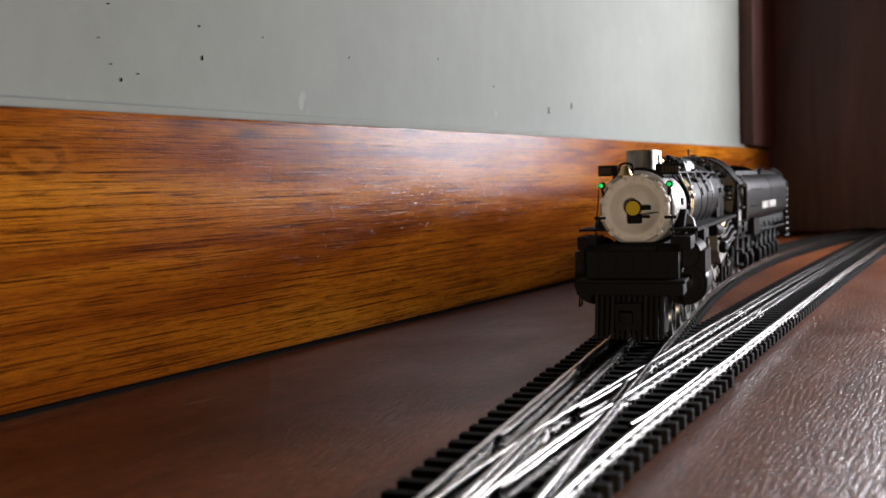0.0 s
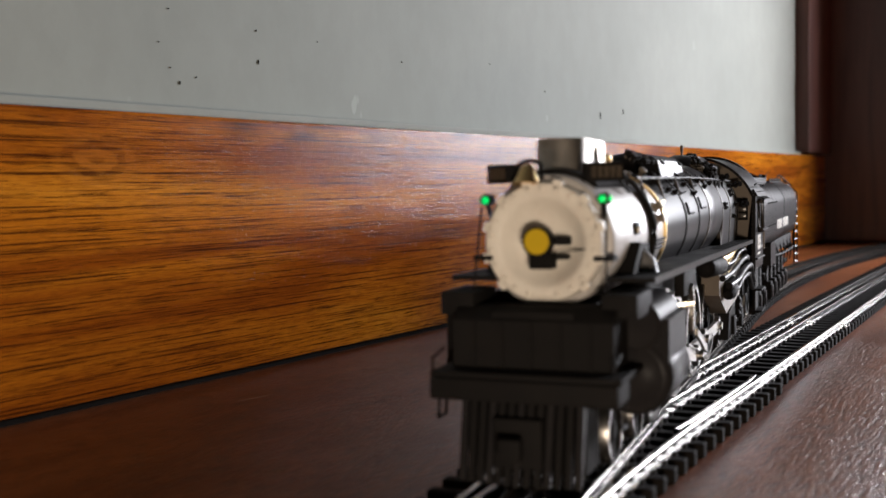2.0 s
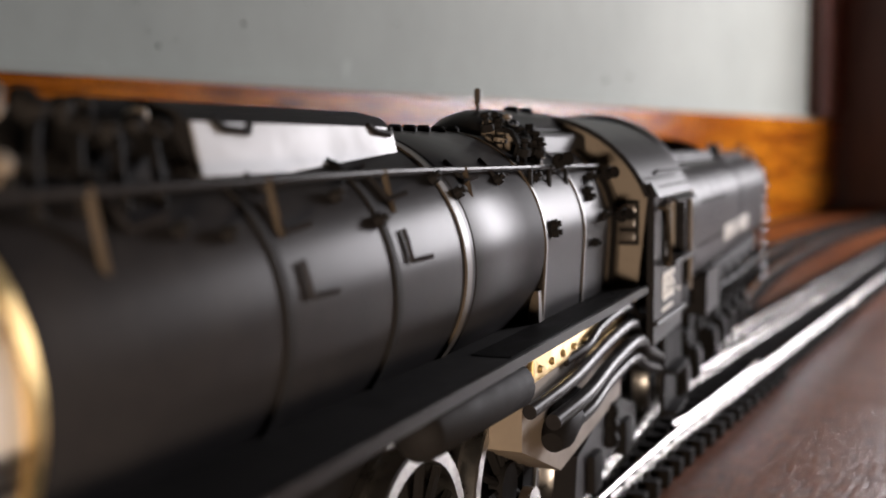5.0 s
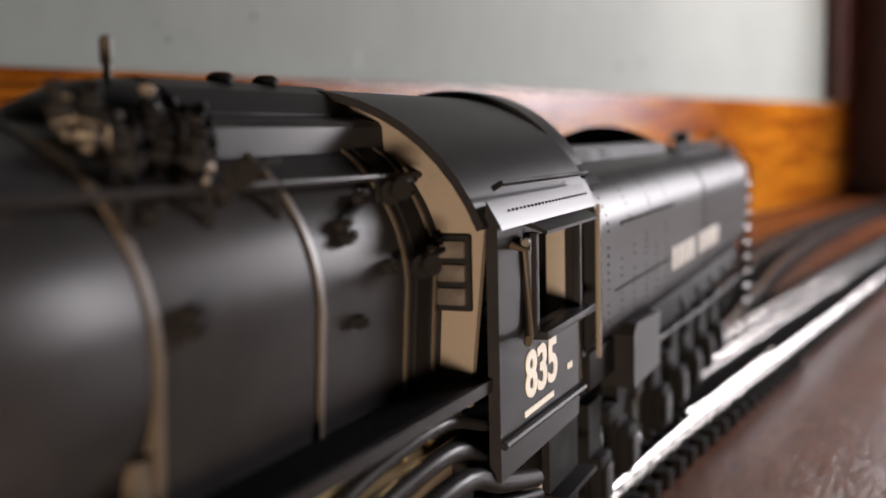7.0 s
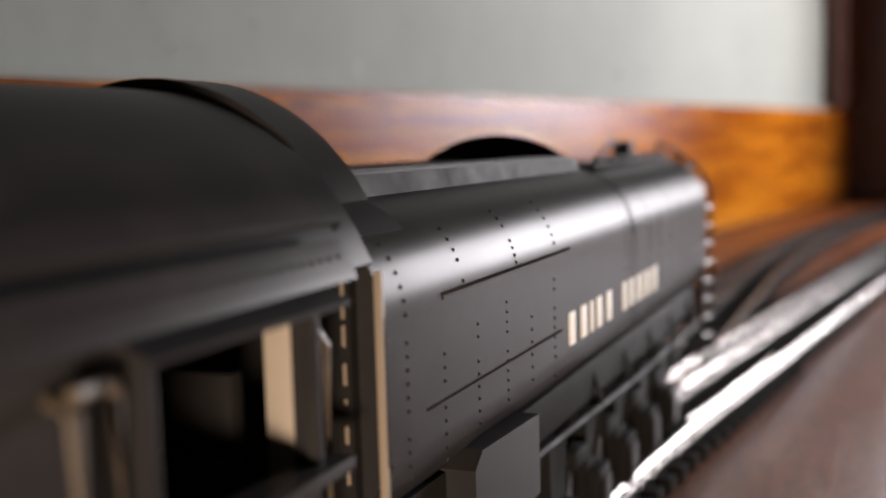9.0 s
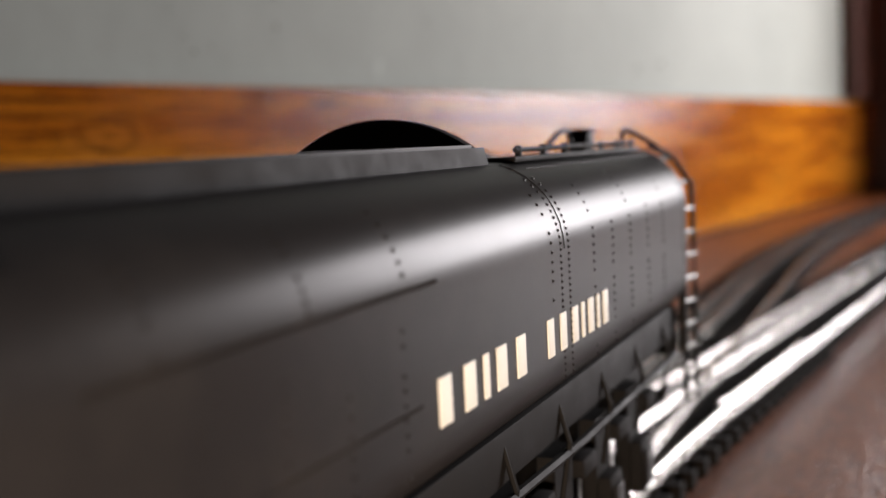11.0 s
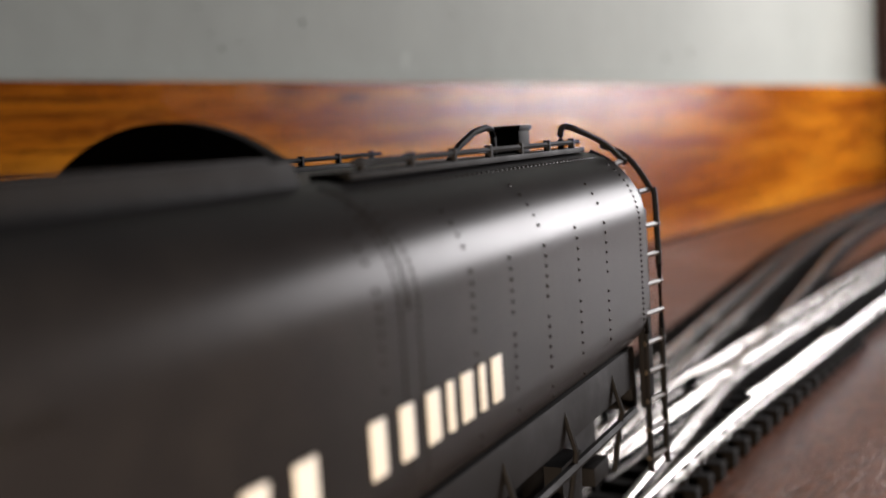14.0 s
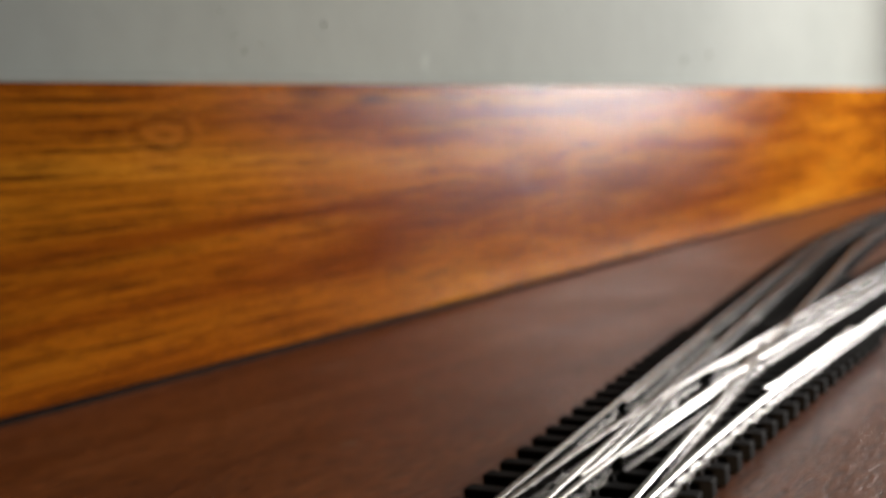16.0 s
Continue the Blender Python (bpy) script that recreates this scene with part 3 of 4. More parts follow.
    tpart("bell_yoke", rod(eased([(6.6, 4.6, AXIS + 9.6), (6.6, 4.3, AXIS + 12.0), (6.6, 2.6, AXIS + 12.6), (6.6, 0.9, AXIS + 12.0), (6.6, 0.7, AXIS + 9.8)]), 0.35, 6), DULL_BLACK, loco)
    for y, a in ((-6.0, 42), (6.0, -42)):
        side = -1 if y < 0 else 1
        m = Matrix.Translation((9.5, y + side * 2.2, AXIS + 10.7)) @ Matrix.Rotation(radians(a), 4, "Z")
        board = tpart("number_board", box(-1.0, 1.0, -3.2, 3.2, -1.5, 1.5, bevel=0.2, m=m), DULL_BLACK, loco)
        for k in range(5):
            tpart("number_bar", box(-1.12, -1.0, -2.7 + k * 1.1, -1.9 + k * 1.1, -0.9, 0.9, m=m), BAND, board)
    # stack, its casing, and dome casings
    def stack_outline(grow):
        r0 = 4.1 + grow
        return [(28.6 + grow, -r0), (28.6 + grow, r0)] + [(16.5 - r0 * math.sin(radians(w)), r0 * math.cos(radians(w))) for w in range(0, 181, 9)]
    bm = bmesh.new()
    rings = [[bm.verts.new((x, y, z)) for x, y in stack_outline(g)] for g, z in ((1.5, 50.6), (0.6, 51.6), (0.0, 52.4), (0.0, 56.9), (-0.25, 57.3), (-0.9, 57.3), (-1.0, 56.2))]
    for low, high in zip(rings, rings[1:]):
        for i in range(len(low)):
            j = (i + 1) % len(low)
            bm.faces.new((low[i], low[j], high[j], high[i]))
    bm.faces.new(rings[-1])
    stack = tpart("smokestack", bm, CHROME, loco, "bright bare-metal oblong smokestack")
    tpart("pipe", rod([(21.5, -4.5, 51.5), (21.5, -4.4, 55.4), (21.9, -4.0, 56.0)], 0.32, 8), CREAM, stack)
    tpart("clamp", box(20.6, 22.4, -5.0, -4.0, 52.2, 53.6, bevel=0.3), CREAM, stack)
    for k in range(9):
        x, y = 32.5 + 1.6 * k, -3.4 - 0.5 * (k % 3)
        z = AXIS + math.sqrt(10.6 ** 2 - y * y)
        tpart("fitting", lathe([(0, 0.35), (0.9, 0.35), (0.9, 0.6), (1.5, 0.6), (1.7, 0.3), (1.7, 0.0)], (x, y, z - 0.2), (x + 0.2 * (k % 2), y - 0.2, z + 0.8), 8), TAN if k % 3 else BRASS, loco)
    tpart("check_valve", lathe([(0, 0.4), (2.6, 0.4), (2.8, 0.9), (3.6, 0.9), (4.0, 0.4), (4.0, 0.0)], (31.0, -2.6, 53.4), (32.0, -2.8, 53.7), 10), BRASS, loco)
    tpart("stack_saddle", prism(arc_points(0, AXIS, 11.4, 50, 130, 12) + arc_points(0, AXIS, 10.2, 130, 50, 12), "x", 10.5, 32), DULL_BLACK, stack)
    half = [(7.2, 48.5), (6.6, 51.0), (5.8, 54.6), (4.9, 55.4), (2.6, 56.0)]
    o = [(-y, z) for y, z in half] + [(y, z) for y, z in half[::-1]]
    dome = tpart("dome_casing", prism(o, "x", 67.6, 96.8), DULL_BLACK, loco, "black casing over the sand dome", False)
    for sy in (-1, 1):
        # window sheen on the black plate is put into this grey
        tpart("side_plate", prism([(sy * 6.65, 51.2), (sy * 5.85, 54.6), (sy * 6.05, 54.6), (sy * 6.85, 51.2)], "x", 67.7, 96.6), GREY, dome, "side plate, grey for the sheen on its black")
        for x in (70.0, 92.0):
            tpart("hook", rod([(x, sy * 6.0, 54.7), (x + 0.8, sy * 6.3, 54.2), (x + 3.6, sy * 6.3, 54.0), (x + 4.2, sy * 6.0, 54.5)], 0.3, 6), DULL_BLACK, dome)
    bm = lathe([(0, 2.0), (1.5, 4.2), (5.0, 5.6), (10.0, 5.9), (36, 5.9), (39, 5.0), (42, 2.5)], (55.6, 0, 50.3), (56.6, 0, 50.3), 32)
    tpart("dome", bm, DULL_BLACK, loco, "black streamlined dome cover")
    rng = random.Random(8)
    for i in range(16):
        x, y = rng.uniform(52.0, 67.0), rng.uniform(-6.6, -2.0)
        z = 50.3 + math.sqrt(max(0.5, 5.6 ** 2 - y * y)) - 0.5
        tpart("valve", lathe([(0, 0.45), (0.9, 0.45), (0.9, 0.8), (1.5, 0.8), (1.7, 0.4), (1.7, 0)], (x, y, z), (x + rng.uniform(-0.6, 0.3), y - rng.uniform(0, 0.8), z + 1), 8), DULL_BLACK if i % 4 else TAN, dome)
    for k in range(4):
        x = 53.0 + 3.2 * k
        tpart("pipe", rod([(x, -7.6, 49.6), (x + 0.6, -6.8, 51.6), (x + 2.4, -5.2, 53.4), (x + 4.4, -3.6, 54.6)], 0.36, 6), DULL_BLACK, dome)
    tpart("relief_valve", lathe([(0, 0.6), (1.6, 0.6), (1.8, 1.1), (3.0, 1.1), (3.2, 0.5), (3.2, 0)], (51.5, -1.0, 51.2), (51.2, -1.0, 52.2), 10), DULL_BLACK, loco)
    for x in (103, 107, 110.5, 114, 118, 122):
        tpart("washout_plug", lathe([(0, 0.8), (0.6, 0.8), (0.9, 0.5), (0.9, 0.0)], (x, -1.5, 54.2), (x, -1.5, 55.2), 10), DULL_BLACK, boiler)
    # steam dome and turret casing in front of the cab
    bm = lathe([(0, 0.5), (0.8, 2.6), (3.0, 4.6), (7.0, 6.0), (11.0, 6.4), (18.0, 6.4)], (122.6, 0, 50.9), (123.6, 0, 50.9), 40)
    tpart("steam_dome", bm, BLACK, loco, "black rounded steam dome")
    half = [(7.6, 49.6), (7.35, 53.9), (7.1, 54.3), (5.4, 54.7), (3.4, 56.6), (1.6, 57.3)]
    o = [(-y, z) for y, z in half] + [(y, z) for y, z in half[::-1]]
    turret = tpart("turret_casing", prism(o, "x", 134.2, 157.3), BLACK, loco, "black turret casing in front of the cab", False)
    tpart("cover_rib", box(134.0, 157.2, -5.3, -4.9, 54.5, 55.0, bevel=0.1), DULL_BLACK, turret)
    for x in (144.0, 150.0):
        tpart("cap", lathe([(0, 1.0), (0.5, 1.0), (0.8, 0.6), (0.8, 0)], (x, -1.0, 57.2), (x, -1.0, 58.2), 12), DULL_BLACK, turret)
    rng = random.Random(3)
    for i in range(26):
        x, y = rng.uniform(123.5, 133.4), rng.uniform(-9.0, -4.6)
        zb = AXIS + 1 + math.sqrt(max(1.0, 12.6 ** 2 - y * y)) - 0.4
        h = rng.uniform(0.6, 1.25)
        tpart("valve", lathe([(0, 0.4), (1.2 * h, 0.4), (1.2 * h, 0.8), (1.9 * h, 0.8), (1.9 * h, 0.3), (2.4 * h, 0.3), (2.6 * h, 0.6), (2.9 * h, 0.5), (2.9 * h, 0)], (x, y, zb), (x + rng.uniform(-0.3, 0.3), y + rng.uniform(-0.3, 0.2), zb + 1), 8), DULL_BLACK if i % 5 else TAN, turret)
    for k in range(5):
        x, y = 123.5 + 2.1 * k, -8.2 + 0.5 * (k % 2)
        tpart("pipe", rod([(x, y, 51.0), (x + 0.4, y - 0.3, 53.0), (x + 1.6, y + 0.8, 54.4), (x + 2.0, y + 3.0, 55.2)], 0.32, 6), DULL_BLACK, turret)
    tpart("whistle", lathe([(0, 0.28), (1.0, 0.28), (1.1, 0.42), (2.6, 0.42), (2.8, 0.2)], (132.6, -0.6, 57.0), (132.6, -0.6, 58.0), 10), BAND, turret)
    # running boards, handrails and pipes on both sides
    for s in (-1, 1):
        pts = [(8.0, 35.4), (60.0, 34.8), (168.0, 33.2)]
        bm = prism(pts + [(x, z - 0.7) for x, z in pts[::-1]], "y", s * 9.0, s * 16.2)
        tpart("running_board", bm, DULL_BLACK, loco, "", False)
        bm = prism([(x, z + 0.1) for x, z in pts] + [(x, z - 0.9) for x, z in pts[::-1]], "y", s * 16.2, s * 16.5)
        tpart("valance", bm, BLACK, loco, "", False)
        bm = bmesh.new()
        for k in range(150):
            x = 100 + k * 0.45
            z = 34.2 - (x - 60) * 0.0148 + 0.62
            add_box(bm, x, x + 0.2, s * 12.0, s * 15.8, z - 0.12, z + 0.08)
        tpart("tread_ribs", bm, DULL_BLACK, loco, "", False)
        line = ((38, 7.6, 50.8), (60, 8.2, 50.8), (90, 9.4, 50.9), (124, 10.6, 50.5), (163, 10.6, 49.9))
        hand = tpart("handrail", rod([(x, s * y, z) for x, y, z in line], 0.28, 8), BLACK if s < 0 else DULL_BLACK, loco)
        for x in (40, 56, 72, 88, 104, 122, 129, 136, 150):
            y = float(np.interp(x, [p[0] for p in line], [p[1] for p in line]))
            z = float(np.interp(x, [p[0] for p in line], [p[2] for p in line]))
            a = on_boiler(x, 60, 10.8)
            tpart("stanchion", rod([(x - 0.6, s * abs(a.y), a.z), (x, s * y, z + 0.2)], 0.3, 6), BAND if x < 120 else DULL_BLACK, hand)
        # washout plugs, brackets and small fittings on the skin
        for x, d in ((62, 52), (66, 56), (80, 50), (84, 62), (97, 50), (100, 58), (112, 54), (124, 55), (124, 80), (124, 84), (131, 52), (142, 66), (142, 70), (142, 96), (146, 58), (147, 82), (154, 58), (155, 78)):
            a, b = on_boiler(x, d, 11.0), on_boiler(x, d, 12.1)
            a, b = Vector((a.x, s * abs(a.y), a.z)), Vector((b.x, s * abs(b.y), b.z))
            tpart("washout_plug", lathe([(0, 0.55), (0.7, 0.55), (0.7, 0.3), (1.1, 0.3), (1.1, 0.0)], a, b, 8), DULL_BLACK, boiler)
        for x, d in ((131, 50), (148, 60), (149, 84)):
            a = on_boiler(x, d, 12.2)
            a.y = s * abs(a.y)
            v = tpart("valve", lathe([(0, 0.4), (0.8, 0.4), (0.8, 0.9), (1.2, 0.9), (1.2, 0.35), (2.4, 0.3), (2.4, 0.8), (2.7, 0.8)], a, a + Vector((-0.6, s * 0.9, 0.2)), 10), DULL_BLACK, boiler)
            tpart("stem", rod([a, a + Vector((3.0, s * 0.4, 0.8)), a + Vector((5.0, s * 0.2, 0.9))], 0.25, 6), DULL_BLACK, v)
        # folded step brackets on the boiler
        for x, d in ((58.5, 44), (72.5, 38), (71.6, 54), (72.2, 76), (84.0, 36), (87.0, 50), (87.2, 74), (103.0, 48), (112.0, 48)):
            skin = 10.9
            rows = [on_boiler(x, w, skin + 0.25) for w in (d - 7, d - 3, d + 1, d + 5)]
            q = [Vector((p.x, s * abs(p.y), p.z)) for p in rows]
            bm = rod(q, 0.22, 5)
            foot = on_boiler(x + 2.2, d + 5, skin + 0.9)
            add_rod(bm, [q[-1], Vector((foot.x, s * abs(foot.y), foot.z))], 0.22, 5)
            tpart("step_bracket", bm, BLACK, boiler)
        for x, d in ((43.5, 66), (42.0, 78)):
            a, b = on_boiler(x, d, 10.5), on_boiler(x, d, 12.0)
            a, b = Vector((a.x, s * abs(a.y), a.z)), Vector((b.x, s * abs(b.y), b.z))
            fit = tpart("check_valve", lathe([(0, 1.1), (0.5, 1.1), (0.5, 0.7), (1.3, 0.7), (1.3, 0.95), (1.8, 0.8), (1.8, 0)], a, b, 10), TAN, loco)
            tpart("stem", rod([b, b + Vector((2.8, s * 0.1, 0.5))], 0.28, 6), BRASS, fit)
        for w in (98, 102, 106):
            q = [on_boiler(x, w, 11.0) for x in (36.5, 42, 47.8)]
            tpart("pipe", rod([(p.x, s * abs(p.y), p.z) for p in q], 0.24, 6), DULL_BLACK, loco)
        # feed pipe hanging down over the smokebox, and the steam-pipe elbow
        q = []
        for x, d, r in ((22, 26, 12.4), (23, 34, 12.6), (24.5, 44, 11.8), (26, 50, 11.6), (27, 44, 12.0), (28.5, 34, 12.8), (31, 27, 12.6)):
            p = on_boiler(x, d, r)
            q.append((p.x, s * abs(p.y), p.z))
        tpart("hose", rod(eased(q), 0.3, 8), DULL_BLACK, loco)
        q = []
        for x, d, r in ((34, 20, 12.0), (35, 45, 11.6), (35.3, 80, 11.4), (35.3, 112, 11.6)):
            p = on_boiler(x, d, r)
            q.append((p.x, s * abs(p.y), p.z))
        tpart("pipe", rod(eased(q), 0.5, 8), DULL_BLACK, loco)
        o = [(12.6, 35.6), (18.4, 40.3), (25.3, 39.8), (26.4, 35.2)]
        i_ = [(16.4, 35.6), (20.2, 37.7), (23.6, 37.5), (24.6, 35.2)]
        shroud = tpart("pipe_shroud", prism(o + i_[::-1], "y", s * 9.0, s * 12.2), DULL_BLACK, loco, "", False)
        tpart("shroud_back", prism(o, "y", s * 8.6, s * 10.2), DULL_BLACK, shroud, "", False)
        elbow = tpart("steam_pipe", rod([(21.6, s * 9.6, 38.2), (21.4, s * 11.2, 37.8), (21.0, s * 12.6, 36.6), (20.8, s * 13.0, 34.8)], 1.75, 14), GREY, loco, "grey steam pipe elbow")
        tpart("flange", lathe([(0, 1.0), (0, 1.4), (0.7, 1.4), (0.7, 0)], (17.4, s * 11.0, 36.8), (17.2, s * 12.0, 36.9), 6), CREAM, elbow)
        tpart("plate", box(21.2, 24.6, s * 10.45 - 0.5, s * 10.45 + 0.5, 41.4, 43.4, bevel=0.1), DULL_BLACK, smokebox)
        tpart("rivet", lathe([(0, 0.45), (0.4, 0.3), (0.4, 0)], (21.8, s * 10.9, 42.2), (21.8, s * 11.9, 42.2), 8), BRASS, smokebox)
        # front stays from deck to smokebox
        tpart("stay", rod([(1.0, s * 10.6, 30.5), (4.4, s * 9.9, AXIS + 5.5)], 0.17, 6), DULL_BLACK, loco)
        # piping below the running board towards the cab
        for k, (y, z, r) in enumerate(((14.6, 28.2, 0.8), (15.6, 26.0, 0.9), (15.2, 23.6, 0.7), (14.0, 30.4, 0.6))):
            pts3 = [(112 + 5 * k, s * (y - 1), z - 2), (124 + 3 * k, s * y, z - 1.2), (140, s * y, z), (152, s * (y + 0.5), z + 0.6), (160 + k, s * y, z - 2.4), (170 + 2 * k, s * (y - 0.5), z - 5.5)]
            tpart("pipe", rod(eased(pts3), r, 10), BLACK, loco)
        tpart("ash_pan", prism([(112, 22), (112, 31), (160, 31), (156, 18), (126, 16)], "y", s * 8.5, s * 12.8), TAN, loco)
        tpart("pan_flange", box(114, 158, min(s * 12.6, s * 13.4), max(s * 12.6, s * 13.4), 28.6, 31.2, bevel=0.2), BRASS, loco, "gilt edge of the ash pan")
        bm = bmesh.new()
        for k in range(9):
            add_lathe(bm, [(0, 0.5), (0.5, 0.3), (0.5, 0)], (116 + k * 4.4, s * 13.3, 29.8), (116 + k * 4.4, s * 14.3, 29.8), 8)
        tagged(tpart("riveting", bm, BRASS, loco), kind="stuff")
        tpart("injector", lathe([(0, 1.2), (2, 2.0), (6, 2.0), (7, 1.3), (10, 1.3)], (118, s * 14.2, 21.5), (119, s * 14.2, 21.8), 14), DULL_BLACK, loco)
        tpart("air_tank", lathe([(0, 0.5), (0.6, 1.8), (1.4, 2.3), (24, 2.3), (24.8, 1.8), (25.4, 0.5)], (84, s * 13.2, 31.0), (85, s * 13.2, 30.95), 20), DULL_BLACK, loco)

    # front end: shield, deck, pilot
    tpart("front_shield", prism([(-2.5, 22.0), (-2.5, 29.6), (0.0, 31.4), (7.0, 31.4), (7.0, 22.0)], "y", -12.4, 12.4), DULL_BLACK, loco, "dull black front shield")
    bm = bmesh.new()
    for y in (-9, -4.5, 0, 4.5, 9):
        add_box(bm, -2.9, -2.4, y - 0.25, y + 0.25, 22, 29.5)
    tpart("ribs", bm, DULL_BLACK, loco)
    tpart("side_shield", box(0.0, 11.0, -15.4, -10.0, 30.0, 33.6, bevel=0.3), DULL_BLACK, loco)
    tpart("side_shield", box(0.0, 11.0, 10.0, 15.4, 30.0, 33.6, bevel=0.3), DULL_BLACK, loco)
    tpart("pilot_beam", box(-8.0, 0.0, -14.2, 14.2, 18.4, 21.6, bevel=0.4), DULL_BLACK, loco)
    tpart("deck", box(-7.0, 12.0, -14.5, 14.5, 21.4, 22.4, bevel=0.2), DULL_BLACK, loco)
    pilot = tpart("pilot", prism([(-5.6, 8.0), (-5.0, 18.5), (2.0, 18.5), (2.0, 8.0)], "y", -9.0, 9.0), DULL_BLACK, loco, "slatted black pilot")
    for i in range(13):
        y = -8.7 + i * 1.45
        nose = 2.2 * (1 - abs(y) / 12)
        tpart("slat", prism([(-8.0 - nose, 7.0), (-8.8 - nose, 7.0), (-7.4, 18.6), (-5.4, 18.6)], "y", y - 0.45, y + 0.45), DULL_BLACK if i % 3 else BLACK, pilot)
    tpart("coupler_door", box(-10.0, -7.2, -3.6, 3.6, 9.4, 16.6, bevel=0.5), DULL_BLACK, pilot)
    coup = box(-13.5, -9.0, -0.9, 0.9, 12.0, 14.0, bevel=0.3)
    add_box(coup, -14.5, -12.6, -1.8, 1.4, 11.6, 14.6, bevel=0.3)
    tpart("coupler", coup, DULL_BLACK, pilot)
    for s in (-1, 1):
        tpart("step", rod([(-5, s * 13.8, 18.6), (-5, s * 14.0, 15.0), (-2, s * 14.0, 15.0), (-2, s * 13.8, 18.6)], 0.3, 6), DULL_BLACK, loco)
        tpart("grab_rail", rod([(-7.4, s * 13.8, 21.4), (-7.4, s * 13.8, 24.5), (-3.0, s * 13.6, 25.4)], 0.18, 6), DULL_BLACK, loco)

    # frame, cylinders, rods and wheels
    tpart("frame", box(-2, 178, -6.4, 6.4, 13.0, 31.0, bevel=0.3), DULL_BLACK, loco)
    for s in (-1, 1):
        cyl = tpart("cylinder", lathe([(0, 5.0), (0.5, 5.9), (1.2, 6.2), (16.4, 6.2), (17.2, 5.9), (17.6, 5.0)], (9.2, s * 12.6, 20.0), (10.2, s * 12.6, 20.0), 36), BLACK, loco)
        tpart("valve_chest", lathe([(0, 3.4), (0.6, 4.1), (18.4, 4.1), (19, 3.4)], (8.6, s * 13.0, 28.0), (9.6, s * 13.0, 28.0), 28), BLACK, cyl)
        tpart("jacket", prism([(9.6, 18), (9.6, 29), (26.2, 29), (26.2, 18)], "y", s * 8.0, s * 18.2), BLACK, cyl)
        tpart("cylinder_head", lathe([(-0.8, 1.0), (-0.6, 3.0), (0.2, 4.6), (1, 4.8)], (9.0, s * 12.6, 20.0), (10.0, s * 12.6, 20.0), 28), BLACK, cyl)
        for x in (38.0 - 24.0, 38.0 - 6.0):
            WHEELS.append((wheel(5.2, 0, "pilot_wheel", loco, x, s * 8.9), 5.2))
        for x in (46.5, 70.5, 94.5, 118.5 - 6.0 + 6.0):
            w = wheel(11.0, 14, "driving_wheel", loco, x, s * 9.3, 2.8)
            WHEELS.append((w, 11.0))
        for x in (142.0, 160.0):
            WHEELS.append((wheel(6.2, 0, "trailing_wheel", loco, x, s * 9.2), 6.2))
        y = s * 11.4
        side = prism([(44, 12.4), (44, 15.2), (121, 15.2), (121, 12.4)], "y", y - 0.45, y + 0.45)
        for x in (46.5, 70.5, 94.5, 118.5):
            add_lathe(side, [(0, 2.4), (1.2, 2.4), (1.2, 1.0), (1.9, 1.0)], (x, y - s * 0.6, 13.8), (x, y + s, 13.8), 16)
        tpart("coupling_rod", side, STEEL, loco, "bright steel coupling rod")
        y = s * 13.3
        main = prism([(36, 18.6), (36, 20.8), (71, 15.4), (71, 12.4)], "y", y - 0.4, y + 0.4)
        add_lathe(main, [(0, 2.3), (1.2, 2.3), (1.2, 1.1), (2.2, 1.1)], (70.5, y - s * 0.6, 13.8), (70.5, y + s, 13.8), 16)
        tpart("main_rod", main, STEEL, loco, "bright steel main rod")
        tpart("piston_rod", rod([(26, s * 12.6, 20.0), (38, s * 12.6, 20.0)], 0.7, 10), STEEL, loco)
        cross = box(34.5, 40.0, s * 12.6 - 1.2, s * 12.6 + 1.2, 17.4, 23.6, bevel=0.3)
        tpart("crosshead", cross, BRASS, loco, "brassy crosshead")
        for z in (17.0, 23.8):
            tpart("guide_bar", box(26.5, 55, s * 12.6 - 0.7, s * 12.6 + 0.7, z - 0.4, z + 0.4, bevel=0.1), STEEL, loco)
        tpart("combination_lever", prism([(36.6, 15.0), (37.8, 15.0), (36.2, 29.0), (34.6, 29.0)], "y", s * 14.4 - 0.3, s * 14.4 + 0.3), BRASS, loco)
        tpart("valve_rod", rod([(27, s * 13.4, 28.0), (36, s * 14.4, 28.0), (58, s * 14.4, 26.0)], 0.55, 8), BRASS, loco)
        link = prism(arc_points(50, 25, 9.5, -32, 32, 8) + arc_points(50, 25, 8.1, 32, -32, 8), "y", s * 14.2 - 0.5, s * 14.2 + 0.5)
        tpart("expansion_link", link, STEEL, loco)
        tpart("eccentric_rod", prism([(58, 19.8), (58, 21.2), (71, 15.8), (71, 14.4)], "y", s * 15.2 - 0.3, s * 15.2 + 0.3), STEEL, loco)
        tpart("gear_bracket", box(51, 66, s * 12.0, s * 14.0, 28.0, 33.4, bevel=0.3), DULL_BLACK, loco)
        tpart("truck_frame", prism([(133, 8), (135, 15), (145, 17), (158, 17), (168, 14), (168, 8), (156, 10.5), (146, 10.5)], "y", s * 9.6, s * 12.4), BLACK, loco)
        for x in (142, 160):
            tpart("journal_box", box(x - 2.2, x + 2.2, s * 12.4 - 0.9, s * 12.4 + 0.9, 8.6, 13.6, bevel=0.3), DULL_BLACK, loco)
        tpart("spring", lathe([(0, 1.3), (1, 1.7), (2, 1.3), (3, 1.7), (4, 1.3), (5, 1.7), (6, 1.3)], (151, s * 12.2, 12.0), (151, s * 12.2, 13.0), 12), DULL_BLACK, loco)

    build_cab(loco)
    return loco


